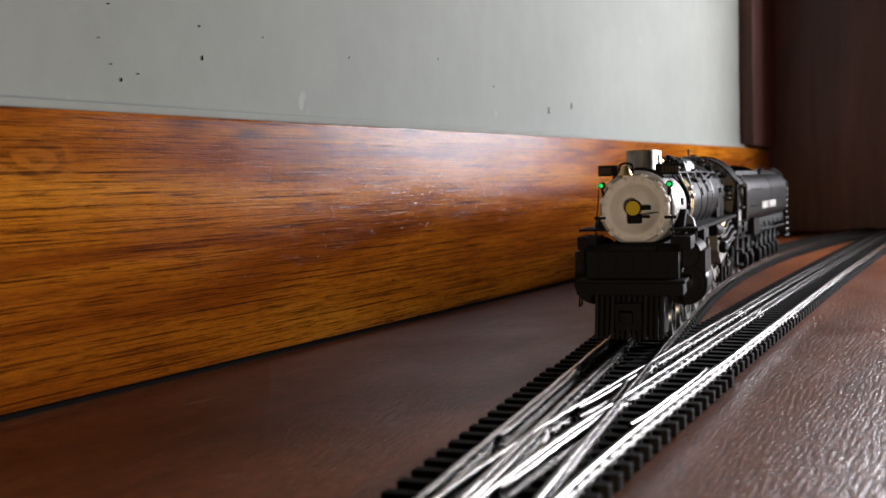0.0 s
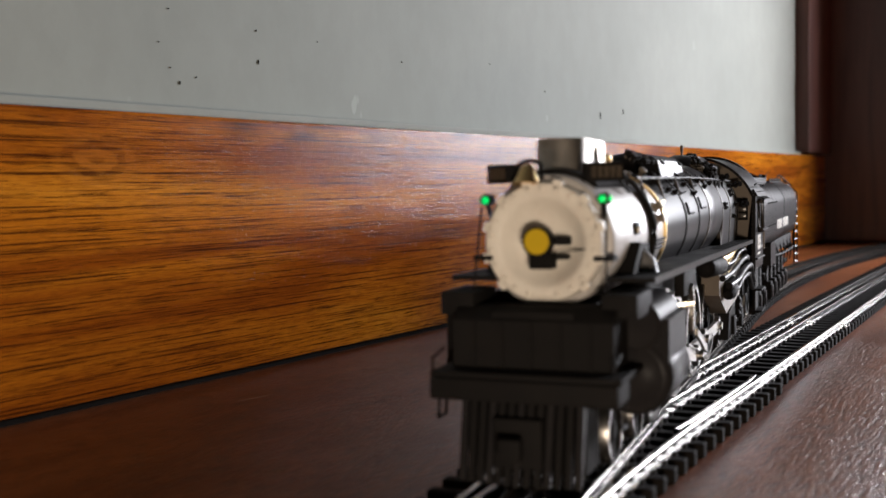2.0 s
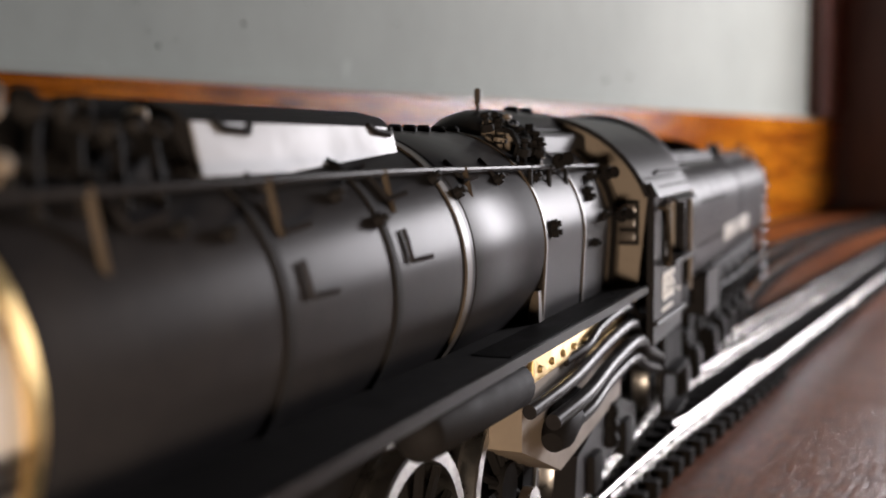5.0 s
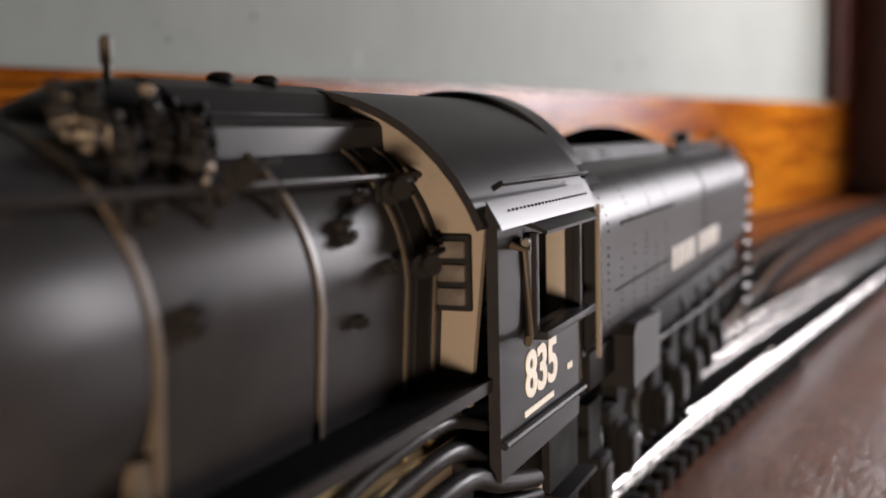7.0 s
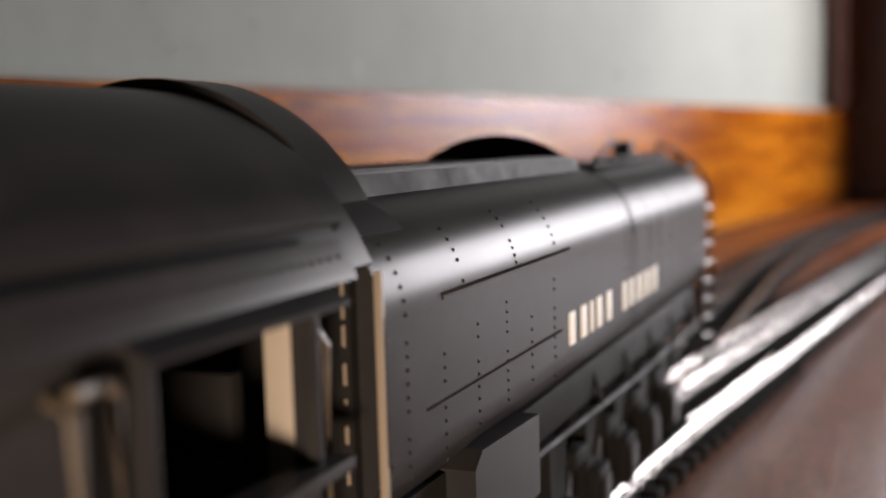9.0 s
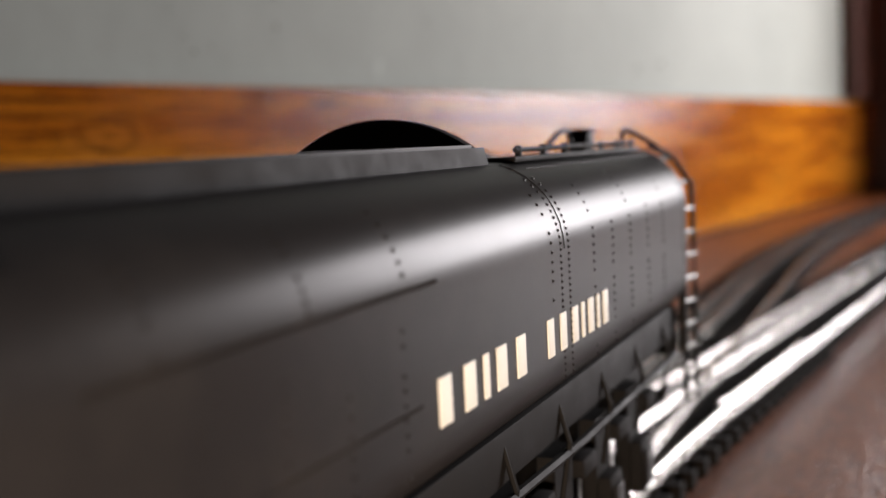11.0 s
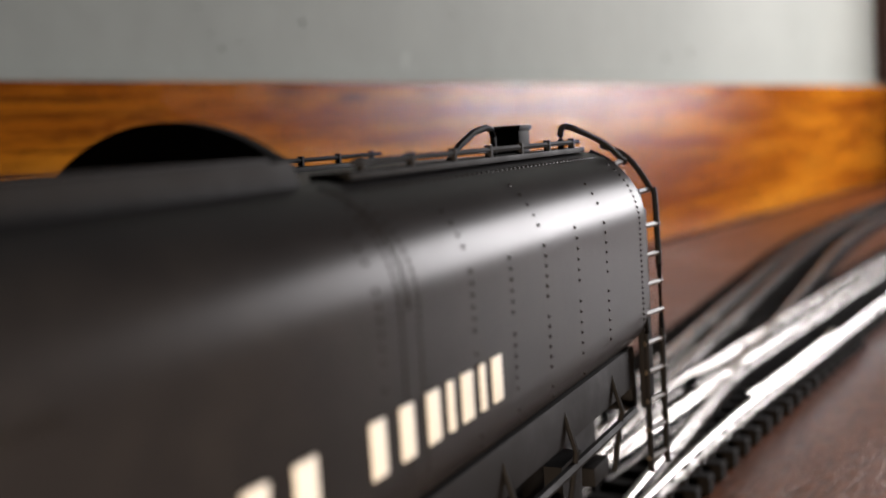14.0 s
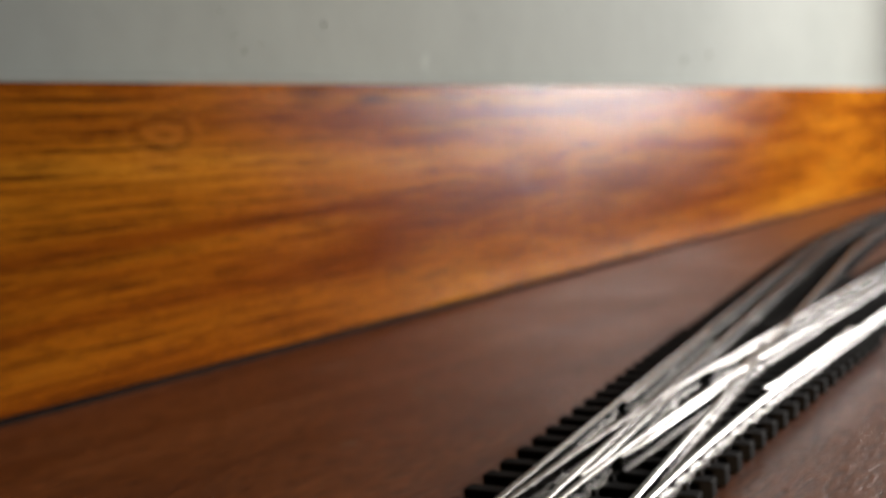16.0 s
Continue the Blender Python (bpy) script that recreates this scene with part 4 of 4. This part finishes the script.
def cab_outline(half, eave, top, n=12):
    """Half-round roof outline over straight eaves, as (y, z)."""
    r = (half ** 2 + (top - eave) ** 2) / (2 * (top - eave))
    w = math.degrees(math.asin(min(1.0, half / r)))
    return arc_points(0, top - r, r, 90 - w, 90 + w, n)


def build_cab(loco):
    cab = tpart("cab_front", prism([(14.6, 31.0), *cab_outline(16.2, 46.2, 56.4), (-14.6, 31.0)], "x", 157.2, 158.0), TAN, loco, "bronze-grey cab front")
    roof = prism(cab_outline(16.8, 46.0, 57.2, 20) + cab_outline(16.2, 45.6, 56.5, 20)[::-1], "x", 155.4, 188.0)
    tpart("roof", roof, BLACK, loco, "satin black arched cab roof")
    over = prism(cab_outline(14.2, 49.6, 58.0, 20) + cab_outline(13.4, 49.6, 57.1, 20)[::-1], "x", 188.0, 192.8)
    tpart("roof_extension", over, BLACK, loco)
    for s in (-1, 1):
        y0, y1 = s * 16.1, s * 17.1
        ring = [(157.6, 24.8), (180.4, 24.8), (180.4, 46.0), (157.6, 46.0), (157.6, 36.0), (165.6, 36.0), (165.6, 44.2), (179.4, 44.2), (179.4, 36.0), (165.6, 36.0), (157.6, 36.0)]
        side = prism(ring, "y", min(y0, y1), max(y0, y1))
        wall = tpart("cab_side", side, BLACK, loco, "satin black cab side with a white number", False)
        tpart("gutter", prism([(s * 16.4, 46.0), (s * 17.9, 45.6), (s * 17.7, 46.1), (s * 16.6, 47.9)], "x", 156.5, 184.0), BLACK, wall)
        tpart("gutter_rail", rod([(157.5, s * 16.8, 48.8), (158.0, s * 17.3, 49.2), (183.0, s * 17.3, 49.0), (183.5, s * 16.8, 48.6)], 0.25, 6), DULL_BLACK, wall)
        bm = bmesh.new()
        for k in range(24):
            add_lathe(bm, [(0, 0.16), (0.14, 0.1), (0.14, 0)], (160 + k * 1.0, s * 17.2, 46.9), (160 + k, s * 18.1, 47.4), 6)
        tagged(tpart("riveting", bm, DULL_BLACK, wall), kind="stuff")
        fr = bmesh.new()
        add_box(fr, 165.2, 166.1, s * 17.3 - 0.5, s * 17.3 + 0.5, 35.6, 44.6, bevel=0.15)
        add_box(fr, 179.1, 179.9, s * 17.3 - 0.4, s * 17.3 + 0.4, 35.6, 44.6, bevel=0.15)
        tpart("window_frame", fr, BLACK, wall)
        # hinged wind sash standing off the side, and a hand-grip on the far frame
        sash = rod([(160.6, s * 17.2, 44.0), (160.4, s * 18.6, 43.6), (160.4, s * 18.7, 36.6), (160.9, s * 18.4, 35.9), (163.4, s * 17.6, 36.2), (164.0, s * 17.4, 36.8), (164.0, s * 17.4, 43.4), (163.4, s * 17.6, 44.2), (160.6, s * 18.4, 44.2)], 0.36, 8)
        tpart("wind_sash", sash, BAND, wall, "worn brown sash frame")
        tpart("arm_rest", box(165.4, 181.6, s * 17.8 - 0.9, s * 17.8 + 0.9, 35.2, 36.0, bevel=0.2), BLACK, wall)
        tpart("visor", prism([(s * 17.0, 45.4), (s * 19.2, 44.6), (s * 19.2, 44.9), (s * 17.0, 45.9)], "x", 164.0, 180.6), BLACK, wall)
        tpart("lower_rail", rod([(157.6, s * 17.4, 27.9), (181.2, s * 17.4, 27.4)], 0.35, 8), BLACK, wall)
        tpart("steps", prism([(176, 10), (176, 25), (186, 25), (186, 10)], "y", s * 14.5, s * 15.3), DULL_BLACK, wall)
        for z in (10.5, 17.0):
            tpart("tread", box(175.5, 186.5, s * 15.9 - 1.4, s * 15.9 + 1.4, z, z + 0.6, bevel=0.1), DULL_BLACK, wall)
        tpart("grab_rail", rod([(181.4, s * 16.4, 27.0), (182.2, s * 16.6, 28.0), (182.2, s * 16.6, 42.0), (181.4, s * 16.4, 43.0)], 0.32, 8), BAND, wall)
        # window jamb, its lit look put into the colour
        tpart("rear_post", box(180.0, 180.9, s * 15.0 - 1.1, s * 15.0 + 1.1, 26.4, 44.0, bevel=0.15), LIT_POST, wall)
        # running number, and the small line under it as plain bars
        m = Matrix.Translation((0.16845, s * 0.01716, 0.0303)) @ Matrix.Rotation(radians(90), 4, "X")
        if s > 0:
            m = m @ Matrix.Rotation(radians(180), 4, "Y")
        words("road_number", "835", 0.0057, WHITE, wall, m, 0.00006, 1.08)
        bm = bmesh.new()
        for k in range(7):
            add_box(bm, 163.6 + k * 1.2, 164.5 + k * 1.2, s * 17.15 - 0.06, s * 17.15 + 0.06, 28.7, 29.25)
        for k in range(2):
            add_box(bm, 176.4 + k * 0.9, 176.9 + k * 0.9, s * 17.15 - 0.06, s * 17.15 + 0.06, 30.2, 30.8)
        tpart("class_line_bars", bm, WHITE, wall, "small white unreadable line")
        # front class boards
        bm = bmesh.new()
        for k in range(3):
            add_box(bm, 156.2, 157.3, s * 13.5 - 1.25, s * 13.5 + 1.25, 39.5 + k * 1.9, 40.95 + k * 1.9, bevel=0.25)
        panes = tpart("front_window", bm, PANE, cab, "small glazed front window with three panes")
        bm = box(156.6, 157.3, s * 13.5 - 1.6, s * 13.5 + 1.6, 39.0, 45.2, bevel=0.2)
        tpart("window_surround", bm, DULL_BLACK, panes)
    # inside of the cab
    tpart("backhead", lathe([(0, 8.5), (2.0, 9.5), (2.0, 0)], (159, 0, 39.5), (160, 0, 39.5), 24), TAN, loco)
    bm = bmesh.new()
    add_lathe(bm, [(0, 1.2), (0.8, 1.6), (1.6, 1.2), (2.4, 1.6), (3.2, 1.2), (4.0, 1.6)], (170.0, -9.0, 38.0), (170.0, -9.0, 39.0), 12)
    add_rod(bm, [(166, -8, 37), (168, -8, 41), (172, -9, 42), (175, -9, 37)], 0.5, 8)
    add_box(bm, 174, 179, -13, -8, 34.5, 36.5, bevel=0.4)
    add_box(bm, 178, 179.4, -13, -8, 36, 41, bevel=0.4)
    tpart("driver_seat", bm, DULL_BLACK, loco)
    tpart("cab_floor", box(157.5, 180.8, -15.5, 15.5, 24.8, 26.4), DULL_BLACK, loco)


# ---------------------------------------------------------------- the tender; x counts on from the locomotive's front
TENDER_X = 188.0


def tender_outline(half=17.5, low=28.2, top=49.6, r=7.6, foot=5.0):
    o = arc_points(half - r, top - r, r, 0, 90, 10) + arc_points(-(half - r), top - r, r, 90, 180, 10)
    o += arc_points(-(half - foot), low + foot, foot, 180, 270, 5) + arc_points(half - foot, low + foot, foot, 270, 360, 5)
    return o


def build_tender():
    tender = thing("tender", "black riveted scale-model tender with white lettering, coupled behind the locomotive", "model tender")
    x0, x1 = 0.0, 119.0
    body = bmesh.new()
    o = tender_outline()
    add_prism(body, o, "x", x0, x1)
    es = [e for e in body.edges if abs(e.verts[0].co.x - e.verts[1].co.x) < 1e-6]
    bmesh.ops.bevel(body, geom=es, offset=0.5, segments=2, affect="EDGES", clamp_overlap=True)
    shell = tpart("body", body, BLACK, tender, "satin black rounded tender body")
    # raised deck ahead, sunken deck behind
    deck = tpart("raised_deck", prism([(-11.4, 49.0), (-10.9, 51.0), (10.9, 51.0), (11.4, 49.0)], "x", 8.3, 65.2), DULL_BLACK, tender)
    for s in (-1, 1):
        o = arc_points(s * 9.9, 42.0, 7.75, 90 - s * 46, 90 - s * -4, 8) + arc_points(s * 9.9, 42.0, 7.4, 90 - s * -4, 90 - s * 46, 8)
        # black patch on the shoulder, painted for the dark cut-away opening
        tpart("shoulder_opening_patch", prism(o, "x", 1.2, 7.6), DULL_BLACK, shell)
    bm = bmesh.new()
    for k in range(4):
        add_box(bm, 8.6, 63.2, -10.6 + k * 1.4, -9.9 + k * 1.4, 50.9, 51.25)
    tpart("deck_ribs", bm, BLACK, deck)
    arch = prism(arc_points(0, 38.4, 15.6, 50, 130, 24), "x", 66.2, 67.4)
    tpart("arched_bulkhead", arch, DULL_BLACK, tender, "black arched plate on the tender deck")
    front = prism(cab_outline(15.6, 46.0, 52.0, 14) + [(-15.6, 29.0), (15.6, 29.0)], "x", -1.0, 0.6)
    plate = tpart("front_plate", front, DULL_BLACK, tender)
    rng = random.Random(5)
    bm = bmesh.new()
    for y in (-15.2, -13.8, -12.2, 12.2, 13.8, 15.2):
        z = 30.0
        while z < 45.0:
            h = rng.uniform(0.3, 1.4)
            add_box(bm, -1.15, -0.95, y - 0.09, y + 0.09, z, z + h)
            z += h + rng.uniform(0.3, 1.5)
    tagged(tpart("stencil_mark_field", bm, TAN, plate, "fine worn pale marks"), kind="stuff")
    # rear deck fittings
    tpart("lamp_lens", lathe([(0, 1.0), (0.3, 0.9), (0.5, 0.0)], (117.9, -4.4, 50.9), (118.9, -4.4, 50.9), 14), CHROME, tender)
    # box of the back-up lamp, behind the lens above
    lamp_box = tpart("backup_lamp", box(114.6, 117.8, -5.8, -3.0, 49.4, 52.4, bevel=0.4), DULL_BLACK, tender)
    tpart("backup_lamp_lid", box(114.4, 118.0, -6.0, -2.8, 52.1, 52.7, bevel=0.25), DULL_BLACK, lamp_box)
    tpart("grab_rail", rod([(100.0, -4.5, 49.6), (102.5, -4.5, 51.0), (106, -4.5, 52.2), (109, -4.5, 52.6), (110.4, -4.5, 52.4), (110.8, -4.5, 51.6), (110.8, -4.5, 49.6)], 0.34, 8), DULL_BLACK, tender)
    tpart("grab_rail", rod(eased([(113.8, -10.6, 49.6), (113.8, -10.6, 51.6), (114.6, -10.8, 52.2), (116, -11.6, 51.8), (120, -13.2, 50.2), (122.6, -14.6, 48.0)]), 0.34, 8), DULL_BLACK, tender)
    for s in (-1, 1):
        walkway = tpart("walkway", box(70, 117, s * 10.4 - 1.6, s * 10.4 + 1.6, 49.5, 50.0, bevel=0.1), DULL_BLACK, tender)
        tpart("walk_rail", rod([(71, s * 11.6, 50.6), (116, s * 11.6, 50.6)], 0.26, 6), DULL_BLACK, walkway)
        for k in range(7):
            x = 72 + k * 7.0
            tpart("post", rod([(x, s * 11.6, 49.6), (x, s * 11.6, 51.0)], 0.34, 6), DULL_BLACK, walkway)
        # ladder down the rear corner
        y = s * 16.4
        ladder = bmesh.new()
        inner = [(119.8, s * 11.6, 49.4), (119.8, s * 14.0, 48.0), (119.8, s * 16.0, 45.2), (119.8, s * 16.7, 42.0), (119.8, s * 16.7, 15.0)]
        outer = [(123.0, s * 11.8, 50.0), (123.2, s * 14.6, 48.6), (123.4, s * 16.9, 45.2), (123.4, s * 17.5, 42.0), (123.4, s * 17.5, 15.0)]
        add_rod(ladder, eased(inner, 4), 0.34, 6)
        add_rod(ladder, eased(outer, 4), 0.34, 6)
        lad = tpart("ladder", ladder, DULL_BLACK, tender)
        for k in range(9):
            z = 16.5 + k * 3.1
            tpart("rung", rod([(119.4, s * 16.6, z), (123.8, s * 17.6, z)], 0.3, 6), BAND, lad)
        tpart("rung", rod([(119.4, s * 16.0, 44.8), (123.8, s * 16.9, 45.0)], 0.3, 6), BAND, lad)
        tpart("rung", rod([(119.4, s * 13.9, 47.8), (123.8, s * 14.6, 48.4)], 0.3, 6), BAND, lad)
        tpart("ladder_back", box(119.3, 122.9, s * 16.3 - 0.3, s * 16.3 + 0.3, 22, 43.0, bevel=0.2), DULL_BLACK, lad)
        # rivet rows
        bm = bmesh.new()

        def rivet(x, z):
            top_c, r, half = 42.0, 7.6, 17.5
            if z <= top_c:
                p, n = Vector((x, s * half, z)), Vector((0, s, 0))
            else:
                w = math.asin(min(1.0, (z - top_c) / r))
                n = Vector((0, s * math.cos(w), math.sin(w)))
                p = Vector((x, s * (half - r), top_c)) + r * n
            q = n.orthogonal().normalized()
            t = n.cross(q)
            ring = [bm.verts.new(p + 0.19 * (math.cos(i * math.tau / 6) * q + math.sin(i * math.tau / 6) * t)) for i in range(6)]
            tip = bm.verts.new(p + 0.16 * n)
            for i in range(6):
                bm.faces.new((ring[i], ring[(i + 1) % 6], tip))
        for x, z0, z1, step in ((3.0, 31.5, 48.0, 0.9), (13.0, 43.2, 48.4, 0.75), (24.6, 43.2, 48.6, 0.6), (35.4, 43.0, 48.6, 0.75), (9.0, 31.0, 40.0, 0.95), (15.4, 32.0, 41.0, 0.95), (21.8, 31.5, 41.5, 0.8),
                                (28.0, 31.5, 40.5, 1.1), (34.6, 31.5, 41.5, 0.9), (65.2, 31.0, 48.8, 0.55), (67.4, 31.0, 48.8, 0.55), (62.8, 38.0, 48.0, 0.8), (75.2, 31.0, 48.0, 0.8), (82.0, 31.0, 44.0, 0.8), (89.2, 31.0, 48.6, 0.8),
                                (97.0, 31.0, 45.0, 0.9), (105.0, 31.5, 48.0, 0.9), (116.6, 31.0, 48.6, 0.55)):
            for k in range(int((z1 - z0) / step)):
                if (k + int(x)) % 7 or step < 0.6:
                    rivet(x, z0 + k * step)
        for k in range(60):
            rivet(9 + k * 0.52, 42.8)
            rivet(6 + k * 0.52, 35.4)
        for k in range(50):
            rivet(70 + k * 0.95, 48.9)
        tagged(tpart("riveting", bm, BLACK, shell), kind="stuff")
        tpart("seam", box(9, 40, s * 17.45 - 0.1, s * 17.45 + 0.1, 42.4, 42.62), BLACK, shell)
        tpart("seam", prism(arc_points(s * 9.9, 42.0, 7.68, 0 if s > 0 else 180, 75 if s > 0 else 105, 8) + arc_points(s * 9.9, 42.0, 7.4, 75 if s > 0 else 105, 0 if s > 0 else 180, 8), "x", 66.2, 66.6), BLACK, shell)
        tpart("corner_strip", box(-0.3, 0.15, s * 17.2 - 0.25, s * 17.2 + 0.25, 29.0, 45.5, bevel=0.05), TAN, tender)
        # lettering
        for first, last, count, thin in ((38.0, 56.4, 5, (2,)), (59.8, 80.0, 7, (3, 5))):
            share = [0.45 if k in thin else 1.0 for k in range(count)]
            unit = (last - first) / sum(share)
            x = first
            for w in share:
                bar = box(x + 0.28 * unit * (1 if w == 1 else 0.4), x + unit * w - 0.26 * unit * (1 if w == 1 else 0.4), s * 17.55 - 0.08, s * 17.55 + 0.08, 33.4, 36.6, bevel=0.05)
                tpart("lettering_bar", bar, WHITE, shell)
                x += unit * w
        # side sill boxes, trucks
        tpart("side_box", prism([(13, 22.6), (13, 29.0), (14.5, 30.2), (28, 29.6), (28, 22.6)], "y", s * 14.0, s * 18.0), BLACK, tender)
        tpart("sill", box(2, 119, s * 14.2, s * 15.6, 24.6, 28.8, bevel=0.2) if s > 0 else box(2, 119, -15.6, -14.2, 24.6, 28.8, bevel=0.2), DULL_BLACK, tender)
        tpart("pipe", rod([(30, s * 16.2, 24.4), (74, s * 16.2, 22.8), (116, s * 16.2, 22.6)], 0.45, 6), DULL_BLACK, tender)
        for x in (12.0, 26.0, 48.0, 62.0, 76.0, 90.0, 104.0):
            WHEELS.append((wheel(5.6, 0, "tender_wheel", tender, x, s * 9.0), 5.6))
            jb = tpart("journal_box", box(x - 2.4, x + 2.4, s * 13.4 - 1.5, s * 13.4 + 1.5, 8.2, 14.6, bevel=0.5), DULL_BLACK, tender)
            tpart("lid", box(x - 1.6, x + 1.6, s * 15.0 - 0.3, s * 15.0 + 0.3, 9.0, 13.4, bevel=0.2), BLACK, jb)
            tpart("pedestal", prism([(x - 3.6, 7.4), (x - 2.6, 16.0), (x - 2.8, 21.0), (x + 2.8, 21.0), (x + 2.6, 16.0), (x + 3.6, 7.4), (x + 2.6, 7.4), (x + 1.8, 14.0), (x - 1.8, 14.0), (x - 2.6, 7.4)], "y", s * 11.6, s * 13.4), DULL_BLACK, tender)
            tpart("spring", box(x + 4.6, x + 9.4, s * 13.2 - 0.9, s * 13.2 + 0.9, 16.6, 18.6, bevel=0.4), DULL_BLACK, tender)
            tpart("bracket", rod([(x + 7, s * 15.4, 27.5), (x + 7, s * 16.4, 24.0), (x + 6.2, s * 15.6, 18.0)], 0.26, 6), DULL_BLACK, tender)
    tpart("underframe", box(1, 120, -10.6, 10.6, 14, 28.8, bevel=0.3), DULL_BLACK, tender)
    tpart("rear_coupler", box(118.5, 127, -1.0, 1.0, 11.8, 14.4, bevel=0.3), DULL_BLACK, tender)
    tpart("rear_beam", box(118, 120, -15.5, 15.5, 22.0, 26.0, bevel=0.3), DULL_BLACK, tender)
    tpart("drawbar", box(-8, 3, -1.4, 1.4, 18, 20, bevel=0.3), DULL_BLACK, tender)
    return tender


LOCOMOTIVE = build_locomotive()
TENDER = build_tender()


# ---------------------------------------------------------------- ties, one by one
def tie_mesh(length):
    bm = box(-0.00135, 0.00135, -length / 2 + 0.0038, length / 2 + 0.0026, 0.0, TIE_TOP, bevel=0.0003)
    me = bpy.data.meshes.new("tie")
    bm.to_mesh(me)
    bm.free()
    me.materials.append(TIE)
    return me


def spikes_along(path, lengths, owner):
    """All the moulded spikes of one track, too small to count."""
    verts, faces = [], []
    for s in lengths:
        p, a = along(path, s)
        c, d = Vector((math.cos(a), math.sin(a))), Vector((-math.sin(a), math.cos(a)))
        for off in (GAUGE / 2, GAUGE / 2 - 0.006, -GAUGE / 2):
            for side in (-1, 1):
                q = p + d * (off + side * 0.0011)
                n = len(verts)
                for z, w in ((TIE_TOP - 0.0002, 0.00045), (TIE_TOP + 0.0007, 0.0003)):
                    for e, f in ((-1, -1), (1, -1), (1, 1), (-1, 1)):
                        v = q + c * w * e + d * w * f
                        verts.append((v.x, v.y, z))
                faces += [(n + 4, n + 5, n + 6, n + 7)] + [(n + k, n + (k + 1) % 4, n + 4 + (k + 1) % 4, n + 4 + k) for k in range(4)]
    me = bpy.data.meshes.new("moulded_spike_strip")
    me.from_pydata(verts, [], faces)
    me.materials.append(TIE)
    ob = new("moulded_spike_strip", me)
    ob.parent = owner
    ob["kind"] = "stuff"


def lay_ties():
    rng = random.Random(11)
    plain = tie_mesh(0.0282)
    on_branch, on_main = [], []
    pitch = 0.0063

    def lay(mesh, owner, p, a, name):
        ob = new(name, mesh)
        ob.parent = owner
        ob.matrix_basis = Matrix.Translation((p.x, p.y, 0)) @ Matrix.Rotation(a + rng.uniform(-0.01, 0.01), 4, "Z")
        return ob

    n = int((len(BRANCH) * 0.002 - 0.002) / pitch)
    for i in range(n):
        s = (i + 0.5) * pitch
        u = s - BACK
        if u < -0.35:
            continue
        p, a = along(BRANCH, s)
        if -SPLIT < u < 0.1:
            # long turnout ties reach over to the other track
            q, b = along(MAIN, u + SPLIT)
            left = Vector((p.x - math.sin(a) * 0.0149, p.y + math.cos(a) * 0.0149))
            right = Vector((q.x + math.sin(b) * 0.0156, q.y - math.cos(b) * 0.0156))
            mid, d = (left + right) / 2, left - right
            lay(tie_mesh(d.length), TRACK_BRANCH, mid, math.atan2(d.y, d.x) - math.pi / 2, "tie")
        else:
            lay(plain, TRACK_BRANCH, p, a, "tie")
        on_branch.append(s)
    n = int((len(MAIN) * 0.002 - 0.002) / pitch)
    for i in range(n):
        s = (i + 0.5) * pitch
        p, a = along(MAIN, s)
        if s > 0.182:
            lay(plain, TRACK_MAIN, p, a, "tie")
        if s > 0.03:
            on_main.append(s)
    spikes_along(BRANCH, on_branch, TRACK_BRANCH)
    spikes_along(MAIN, on_main, TRACK_MAIN)


lay_ties()


# ---------------------------------------------------------------- the run of the train
HEAD = [(0.0, 128.5), (0.5, 94.5), (1.0, 59.3), (1.5, 23.7), (2.0, -8.6), (2.5, -37.6), (3.0, -66.7), (3.5, -92.5), (4.0, -118.0), (5.2, -166.0), (6.5, -208.6), (7.0, -224.5),
        (7.5, -237.0), (8.0, -248.6), (8.5, -261.7), (9.0, -276.5), (9.5, -288.8), (10.7, -311.5), (12.0, -325.0), (12.5, -328.0), (13.0, -333.0), (13.5, -338.6), (14.0, -348.7),
        (14.5, -366.1), (15.0, -386.0), (15.5, -413.0), (16.0, -445.0)]


def carried_on(front, a, b, start):
    """The pose of a car whose bogies, a and b behind the train's front, follow the branch."""
    p, _ = branch_at((front + a) * 0.001)
    q, _ = branch_at((front + b) * 0.001)
    d = q - p
    w = math.atan2(d.y, d.x)
    o = p - d.normalized() * (a - start) * 0.001
    return pose(o.x, o.y, 0.0, 0, 0, math.degrees(w))


def motions():
    far = [Vector(eye) + (Vector(target) - Vector(eye)).normalized() * float(np.interp(t, [f[0] for f in FOCUS], [f[1] for f in FOCUS])) for t, eye, target, _ in PATH]
    walk(focus_point, [(row[0], Matrix.Translation(place)) for row, place in zip(PATH, far)])
    walk(LOCOMOTIVE, [(t, carried_on(u, 20.0, 130.0, 0.0)) for t, u in HEAD])
    walk(TENDER, [(t, carried_on(u, TENDER_X + 20.0, TENDER_X + 100.0, TENDER_X)) for t, u in HEAD])
    steps = [16.0 * k / 160 for k in range(161)]
    times, places = [t for t, _ in HEAD], [u for _, u in HEAD]
    for ob, radius in WHEELS:
        base = ob.location.copy()
        rows = []
        for t in steps:
            u = float(np.interp(t, times, places))
            turn = math.degrees((u - places[0]) / radius)
            rows.append((t, Matrix.Translation(base) @ Matrix.Rotation(radians(turn), 4, "Y")))
        walk(ob, rows)


motions()
